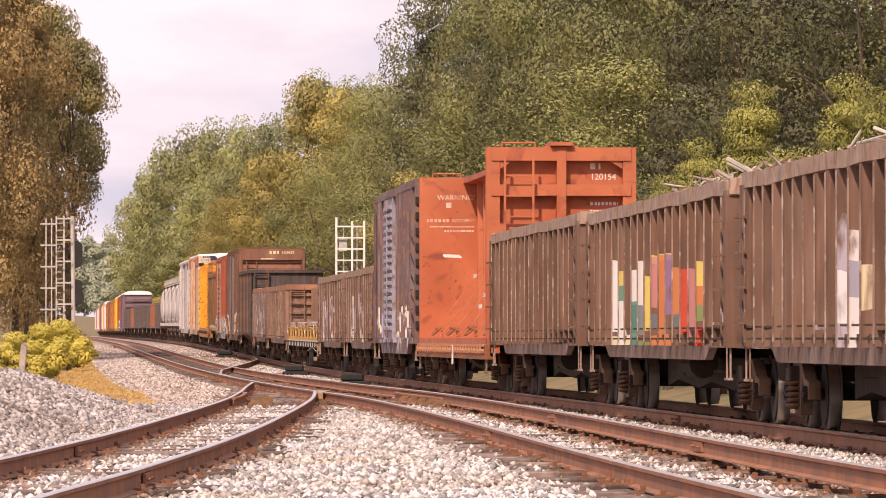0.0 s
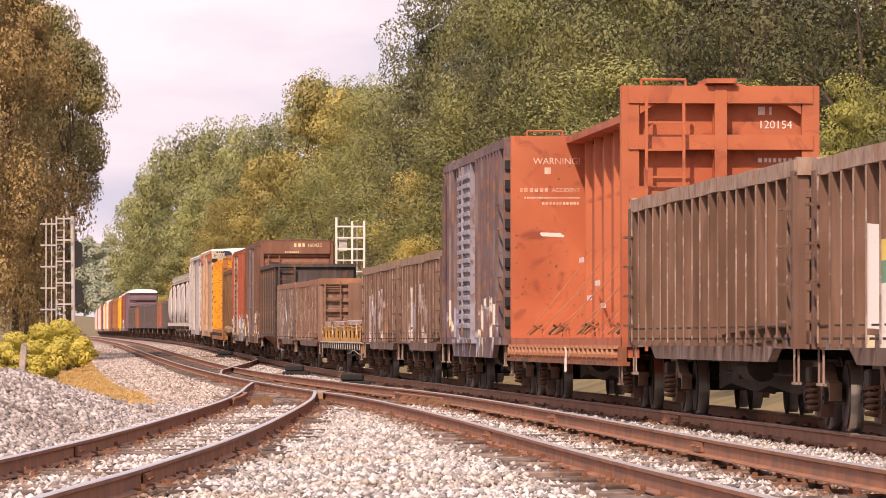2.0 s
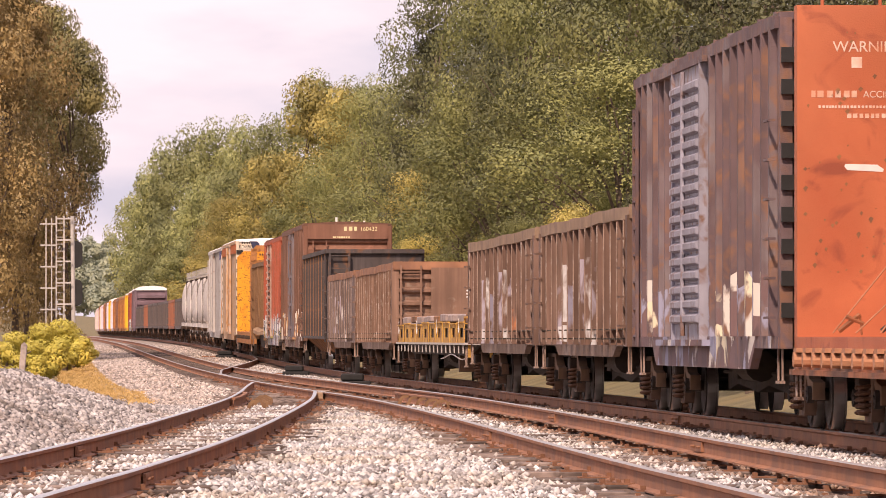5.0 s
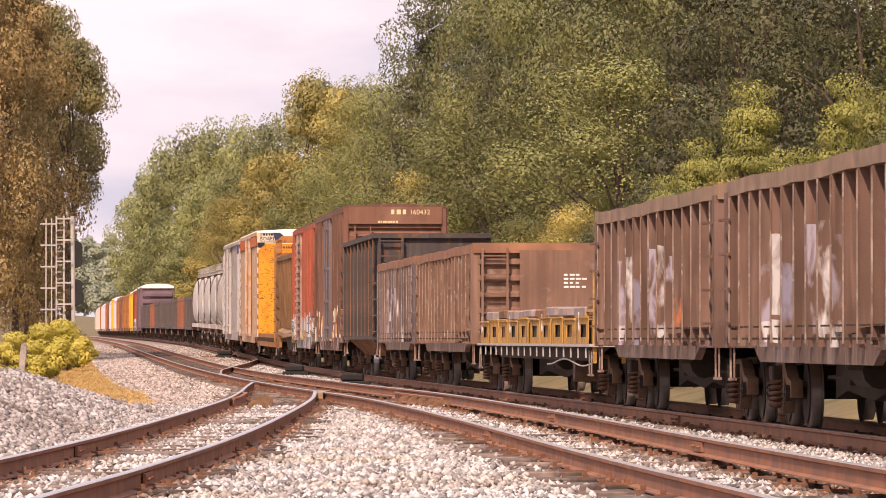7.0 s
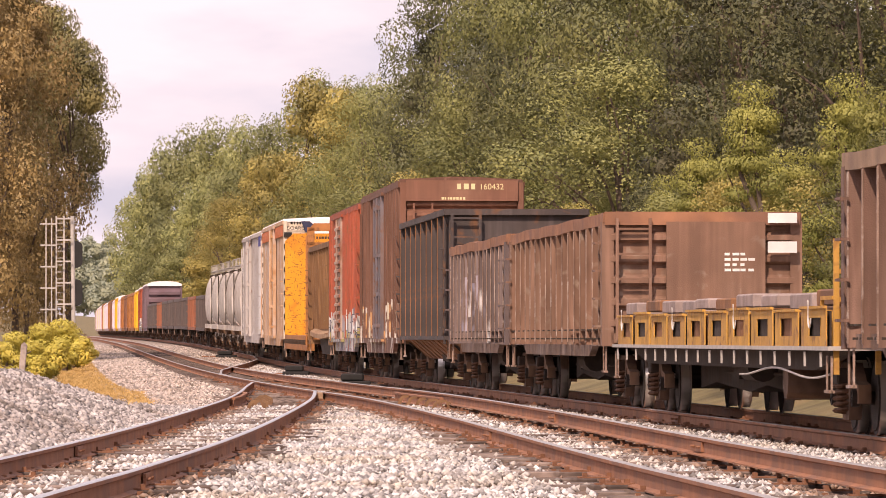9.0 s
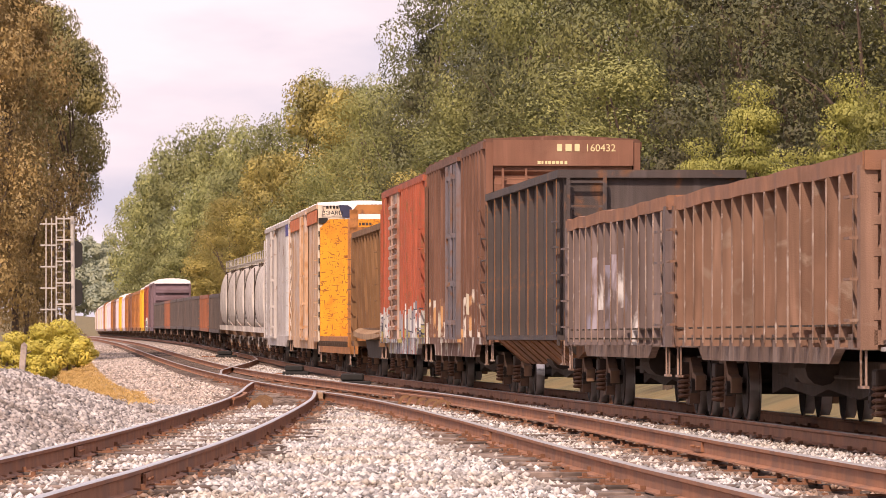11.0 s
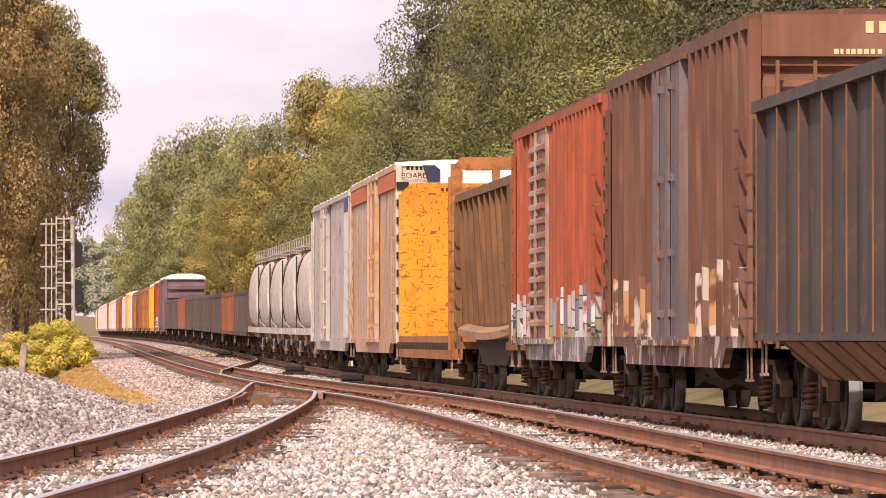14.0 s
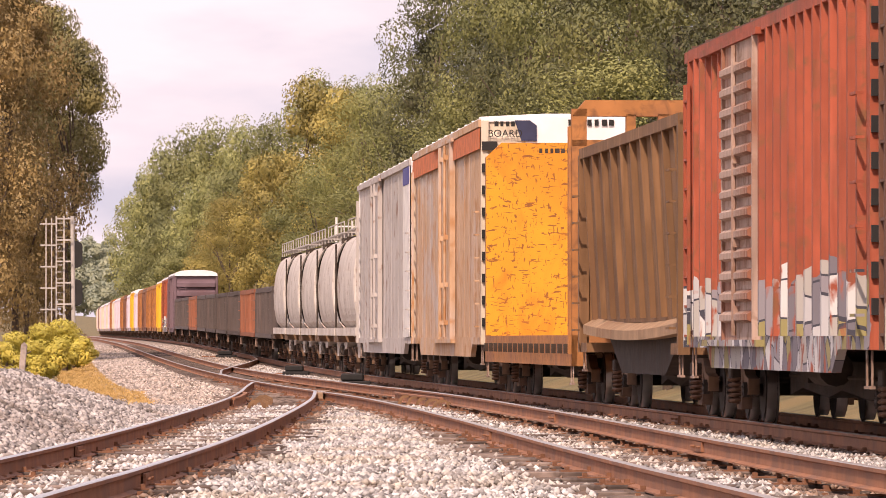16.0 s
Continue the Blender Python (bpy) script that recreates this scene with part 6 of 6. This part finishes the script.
def signal_cage(X, d):
    sg = new("signal_mast")
    sg.matrix_basis = pose(X, d, ground_z(X, d) - 0.05)
    tagged(sg, "white steel signal mast with a caged platform behind the train", "railway signal", "signal masts")
    H = 6.45 + 0.2
    bm = bmesh.new()
    for x in (-0.62, 0.08, 0.62):
        for y in (-0.25, 0.25):
            if x < 0.5 or y < 0:
                bx(bm, x - 0.045, x + 0.045, y - 0.04, y + 0.04, 0, H + (0.15 if x < 0 else 0))
    part("pole", bm, M_WHITE, sg)
    for i in range(9):
        z = 2.4 + i * 0.5
        bm = bmesh.new()
        bx(bm, -0.62, 0.62, -0.28, -0.22, z - 0.03, z + 0.03)
        bx(bm, -0.62, 0.62, 0.22, 0.28, z - 0.03, z + 0.03)
        for x in (-0.62, 0.62):
            bx(bm, x - 0.03, x + 0.03, -0.25, 0.25, z - 0.03, z + 0.03)
        part("cage_ring", bm, M_WHITE, sg)
    bm = bmesh.new()
    for x in (-0.3, 0.3):
        cyl(bm, (x, 0, 2.0), (x, 0, H - 0.3), 0.03, 6)
    bx(bm, -0.5, -0.15, -0.1, 0.1, H - 1.35, H - 0.75)
    part("conduit_box", bm, M_GALV, sg)


# ---------- trees ----------
def crown_mesh(name, seed, height, radius, count, leaf, material, lobes=14, base=0.25, pine=False):
    """A crown of many small leaf clumps round a set of lobes, with gaps between."""
    rng = np.random.default_rng(seed)
    cs = []
    for i in range(lobes):
        u = rng.uniform()
        z = height * (base + (1 - base) * (0.12 + 0.8 * u))
        reach = radius * (1 - abs(2 * u - 0.75) ** 2.0 * 0.55) if not pine else radius * (1.1 - u)
        a = rng.uniform(0, 6.283)
        r = reach * math.sqrt(rng.uniform(0.1, 1)) * 0.82
        cs.append((r * math.cos(a), r * math.sin(a), z, radius * rng.uniform(0.20, 0.38) * (0.8 if pine else 1)))
    cs.append((0, 0, height * 0.93, radius * 0.3))
    cs = np.array(cs)
    pick = rng.integers(0, len(cs), count)
    v = rng.normal(size=(count, 3))
    v /= np.linalg.norm(v, axis=1)[:, None]
    rr = cs[pick, 3] * (1 - 0.45 * rng.uniform(0, 1, count) ** 2.2) * rng.uniform(0.95, 1.15, count)
    p = cs[pick, :3] + v * rr[:, None] * np.array([1, 1, 0.72 if not pine else 0.45])
    out = v + rng.normal(0, 0.55, (count, 3)) + np.array([0, 0, 0.35])
    out /= np.linalg.norm(out, axis=1)[:, None]
    s1 = np.cross(out, rng.normal(size=(count, 3)))
    s1 /= np.linalg.norm(s1, axis=1)[:, None]
    s2 = np.cross(out, s1)
    w = leaf * rng.uniform(0.6, 1.3, count)[:, None]
    ln = w * rng.uniform(0.45, 0.8, count)[:, None]
    tri = np.stack([p + s1 * w, p - s1 * w * 0.75 + s2 * ln * 1.1, p - s1 * w * 0.75 - s2 * ln * 1.1], 1)
    me = bpy.data.meshes.new(name)
    me.vertices.add(3 * count)
    me.vertices.foreach_set("co", tri.reshape(-1))
    me.loops.add(3 * count)
    me.loops.foreach_set("vertex_index", np.arange(3 * count))
    me.polygons.add(count)
    me.polygons.foreach_set("loop_start", np.arange(0, 3 * count, 3))
    me.update(calc_edges=True)
    me.materials.append(material)
    # soft shading over each clump
    nv = v * 0.88 + out * 0.2 + np.array([0, 0, 0.12])
    nv /= np.linalg.norm(nv, axis=1)[:, None]
    me.normals_split_custom_set_from_vertices(np.repeat(nv, 3, axis=0).tolist())
    return me, cs


def trunk_mesh(name, cs, height, seed, r=0.22):
    rng = random.Random(seed)
    bm = bmesh.new()
    pts = [Vector((rng.uniform(-0.25, 0.25) * i, rng.uniform(-0.25, 0.25) * i, height * 0.85 * i / 5)) for i in range(6)]
    pts[0].z = -0.6
    for i in range(5):
        cyl(bm, pts[i], pts[i + 1], r * (1 - 0.17 * i), 8, r * (1 - 0.17 * (i + 1)))
    for x, y, z, rad in cs[:10]:
        k = min(4, max(1, int(z / height * 4)))
        mid = (pts[k] + Vector((x, y, z))) / 2 + Vector((0, 0, 0.4))
        cyl(bm, pts[k], mid, r * 0.4, 6, r * 0.25)
        cyl(bm, mid, (x, y, z), r * 0.25, 6, r * 0.08)
    return finish(bm, name, M_BARK)


KINDS = {}


def tree_kind(key, seed, height, radius, count, leaf, material, **kw):
    cm, cs = crown_mesh("crown", seed, height, radius, count, leaf, material, **kw)
    KINDS[key] = (cm, trunk_mesh("trunk", cs, height, seed), height)


def plant(key, X, d, height, label, group, name="tree", sink=0.0, squash=1.0, z=None):
    cm, tm, h0 = KINDS[key]
    s = height / h0
    ob = new(name)
    ob.matrix_basis = pose(X, d, (ground_z(X, d) if z is None else z) - sink, 0, 0, random.uniform(0, 360)) @ Matrix.Diagonal((s * squash, s * squash, s, 1))
    tagged(ob, label, "tree" if name == "tree" else "bush", group)
    part("trunk", tm, None, ob)
    part("crown", cm, None, ob)
    return ob


def bearing_x(x, d):
    return (x - 784) / 10755 * d


def build_trees():
    tree_kind("green", 1, 14, 4.6, 20000, 0.074, M_LEAF_GREEN, lobes=36)
    tree_kind("green2", 2, 14, 5.0, 20000, 0.076, M_LEAF_GREEN, lobes=40)
    tree_kind("dark", 3, 16, 4.8, 20000, 0.081, M_LEAF_DARK, lobes=40)
    tree_kind("yellow", 4, 12, 4.2, 19000, 0.066, M_LEAF_YELLOW, lobes=34)
    tree_kind("pine", 5, 17, 4.2, 20000, 0.085, M_PINE, lobes=64, base=0.2, pine=True)
    tree_kind("brown", 6, 17, 4.6, 32000, 0.09, M_LEAF_BROWN, lobes=80, base=0.02)
    tree_kind("high", 16, 17, 3.6, 26000, 0.09, M_LEAF_OLIVE, lobes=50, base=0.36)
    tree_kind("bough", 21, 16, 3.7, 24000, 0.085, M_LEAF_OLIVE, lobes=38, base=0.47)
    tree_kind("sapling", 12, 9, 2.6, 24000, 0.046, M_LEAF_SAPLING, lobes=40, base=0.1, pine=True)
    tree_kind("bush", 7, 2.2, 1.5, 8000, 0.06, M_LEAF_BUSH, lobes=14, base=0.0)
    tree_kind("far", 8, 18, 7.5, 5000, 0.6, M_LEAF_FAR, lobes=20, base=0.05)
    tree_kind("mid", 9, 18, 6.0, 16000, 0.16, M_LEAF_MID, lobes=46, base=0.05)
    tree_kind("midyellow", 10, 16, 5.0, 18000, 0.13, M_LEAF_YELLOW, lobes=36, base=0.05)
    rnd = random.Random(3)
    names = {"sapling": "bright yellow-green sapling at the wood's edge", "yellow": "broadleaf tree with yellowing leaves on the slope", "midyellow": "yellow-green tree above the line", "pine": "dark green pine on the wooded slope", "mid": "rounded green tree in the grove along the line", "dark": "dark green broadleaf tree on the slope"}
    # wooded slope behind the train, in rows going up the hill
    for off, hgt, step, keys in ((10, 5.5, 7, ("green", "yellow", "green2", "dark")), (16, 10.0, 9.5, ("green", "green2", "dark", "green")), (25, 15, 13, ("green", "dark", "green2", "pine"))):
        d = 122 + off * 1.5 + rnd.uniform(0, 4)
        while d < 330:
            X = train_x(d) + off + rnd.uniform(-1.5, 1.5)
            if X < 0.085 * d:
                k = rnd.choice(keys)
                plant(k, X, d, hgt * rnd.uniform(0.8, 1.25), names.get(k, "green broadleaf tree on the wooded slope"), "trees on the slope", sink=0.4, squash=1.1)
            d += step * rnd.uniform(0.75, 1.3) * (1 + max(0, d - 200) / 250)
    # trees that stand out: bearing, distance, height of the top over the eye
    ridge = (("dark", 862, 350, 21.0), ("pine", 900, 330, 22), ("dark", 790, 372, 24.0), ("pine", 758, 375, 21.0), ("green2", 738, 380, 16.5), ("green2", 700, 400, 14.0), ("midyellow", 545, 505, 22.0), ("midyellow", 600, 490, 20.5), ("green2", 650, 450, 18.5), ("midyellow", 510, 540, 16.5),
             ("yellow", 415, 620, 15.0), ("midyellow", 460, 600, 18.0), ("midyellow", 390, 660, 13.0), ("green", 560, 470, 13), ("green2", 620, 420, 10.5))
    edge = (("sapling", 1330, 165, 7.3), ("sapling", 1235, 180, 6.2), ("sapling", 1500, 150, 6.8), ("sapling", 1420, 158, 5.2), ("sapling", 1180, 185, 5.2), ("sapling", 1555, 148, 6.4), ("sapling", 1380, 172, 5.6), ("sapling", 1280, 172, 4.6))
    high = (("green2", 915, 320, 21.5), ("dark", 960, 295, 21), ("green", 1030, 275, 20.5), ("dark", 1110, 255, 19.5), ("green2", 1190, 240, 18.5), ("pine", 1290, 220, 18), ("dark", 1185, 300, 25), ("dark", 1265, 290, 24), ("green2", 1095, 315, 24), ("green", 1350, 250, 21), ("dark", 1010, 330, 24), ("dark", 1390, 205, 17.5), ("pine", 1480, 195, 17), ("dark", 1560, 185, 16), ("green", 880, 300, 13), ("green2", 820, 330, 14), ("green", 990, 265, 12), ("green2", 1090, 235, 11), ("yellow", 760, 350, 10))
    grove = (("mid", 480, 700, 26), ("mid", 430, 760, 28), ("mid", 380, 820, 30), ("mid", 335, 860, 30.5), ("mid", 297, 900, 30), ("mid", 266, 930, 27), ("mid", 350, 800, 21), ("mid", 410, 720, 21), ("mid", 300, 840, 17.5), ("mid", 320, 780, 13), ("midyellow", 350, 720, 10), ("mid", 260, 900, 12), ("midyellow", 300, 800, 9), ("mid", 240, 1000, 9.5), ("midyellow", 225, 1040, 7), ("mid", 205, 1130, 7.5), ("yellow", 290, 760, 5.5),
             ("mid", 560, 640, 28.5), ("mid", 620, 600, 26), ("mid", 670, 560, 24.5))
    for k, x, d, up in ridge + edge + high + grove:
        X = bearing_x(x, d)
        top = EYE_Z + up
        g = ground_z(X, d)
        h = max(top - g, 4)
        plant(k, X, d, h, names.get(k, "green broadleaf tree on the wooded slope"), "trees on the slope", squash=0.85 if k == "sapling" else min(1.3, max(0.75, 15 / h)))
    # tall autumn trees on the other side of the line
    for k, x, d, h in (("brown", 25, 292, 20), ("brown", -55, 285, 21), ("brown", -10, 310, 21), ("bough", 120, 300, 16.4), ("high", 48, 315, 19.5), ("bough", 96, 310, 18.5), ("bough", 92, 322, 8.4), ("brown", 30, 340, 12), ("brown", 75, 330, 8)):
        plant(k, bearing_x(x, d), d, h, "tall brown and olive autumn tree beside the signal", "autumn trees", sink=0.3, squash=0.72)
    for x, d, h in ((30, 205, 1.5), (75, 215, 1.75), (108, 235, 1.9), (5, 190, 1.2), (60, 195, 1.2), (125, 250, 1.6)):
        plant("bush", bearing_x(x, d), d, h, "yellow-green bush at the foot of the signal", "bushes", "bush", squash=1.1)
    # woods closing the far end of the valley, too far off to count
    rng = np.random.default_rng(4)
    cm = KINDS["far"][0]
    base = np.empty(len(cm.vertices) * 3)
    cm.vertices.foreach_get("co", base)
    base = base.reshape(-1, 3)[: 3 * 2500]
    allv = []
    for i in range(34):
        d = rng.uniform(1150, 1700)
        x = rng.uniform(60, 420)
        h = rng.uniform(0.55, 0.85)
        z = 2 + (d - 1150) / 550 * 15
        allv.append(base * h + np.array([bearing_x(x, d), d, z]))
    v = np.concatenate(allv)
    me = bpy.data.meshes.new("far_woods")
    k = len(v) // 3
    me.vertices.add(len(v))
    me.vertices.foreach_set("co", v.reshape(-1))
    me.loops.add(3 * k)
    me.loops.foreach_set("vertex_index", np.arange(3 * k))
    me.polygons.add(k)
    me.polygons.foreach_set("loop_start", np.arange(0, 3 * k, 3))
    me.update(calc_edges=True)
    # the far haze comes from this leaf colour alone
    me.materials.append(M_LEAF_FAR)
    tagged(new("far_woods", me), "distant woods closing the valley, haze put into leaf colour", "woods", kind="stuff")


def build_grass():
    rng = np.random.default_rng(9)
    vs = []
    edge = [(90, 2.0), (117, 2.4), (140, 3.2), (165, 3.8), (300, 3.6)]
    for i in range(26000):
        d = rng.uniform(98, 290)
        X = min(main_x(d), siding_x(d)) - smooth(d, edge) - rng.uniform(0, 1) ** 1.3 * 1.5
        z = ground_z(X, d) + 0.02
        h = rng.uniform(0.03, 0.12)
        a = rng.uniform(0, 3.14)
        w = 0.03
        tip = (X + rng.normal(0, 0.1), d + rng.normal(0, 0.1), z + h)
        vs += [(X - w * math.cos(a), d - w * math.sin(a), z), (X + w * math.cos(a), d + w * math.sin(a), z), tip]
    fs = [(3 * i, 3 * i + 1, 3 * i + 2) for i in range(len(vs) // 3)]
    ob = new("dry_grass", raw_mesh("dry_grass", vs, fs, M_GRASSDRY))
    tagged(ob, "strip of dry straw-coloured grass beside the ballast", "grass", kind="stuff")


build_ground()
build_train()
signal_mast(bearing_x(124, 270), 270, "pale ladder signal mast with black backs beside the line")
signal_cage(bearing_x(620, 270), 270)
build_trees()
build_grass()


def marker_post(X, d, h, lean):
    post = new("marker_post")
    post.matrix_basis = pose(X, d, ground_z(X, d) - 0.1, 0, lean, 0)
    tagged(post, "weathered grey timber post leaning among the bushes", "post")
    bm = bmesh.new()
    bx(bm, -0.09, 0.09, -0.09, 0.09, 0, h)
    part("shaft", bm, M_GREYWOOD, post, bevel=0.015)
    bm = bmesh.new()
    prism(bm, [(-0.10, h), (0.10, h), (0.0, h + 0.08)], "y", -0.1, 0.1)
    part("cap", bm, M_GREYWOOD, post)


M_GREYWOOD = mat("weathered_grey_wood", (0.36, 0.30, 0.27), 0.9, 0, 0.3, 6, fine=30)
marker_post(bearing_x(36, 178), 178, 1.35, 5)
build_tracks()
build_stones()


def motions():
    times = [0.5 * i for i in range(33)]
    for car, mid in CARS:
        rows = []
        for t in times:
            d = mid - run_of(t)
            turn = math.degrees(math.atan((train_x(d - 5) - train_x(d + 5)) / 10))
            tilt = math.degrees(math.atan((line_z(d + 6) - line_z(d - 6)) / 12))
            rows.append((t, pose(train_x(d), d, line_z(d), tilt, 0, turn)))
        walk(car, rows)
    for s, wheels in WHEELS.items():
        rows = [(i / 30, pose(0, s * 0.89, 0.42, math.degrees(run_of(i / 30) / 0.42) % 360)) for i in range(481)]
        walk(wheels[0], rows)
        first = wheels[0].animation_data
        for w in wheels[1:]:
            w.rotation_mode = "QUATERNION"
            keys = w.animation_data_create()
            keys.action = first.action
            keys.action_slot = first.action_slot


motions()
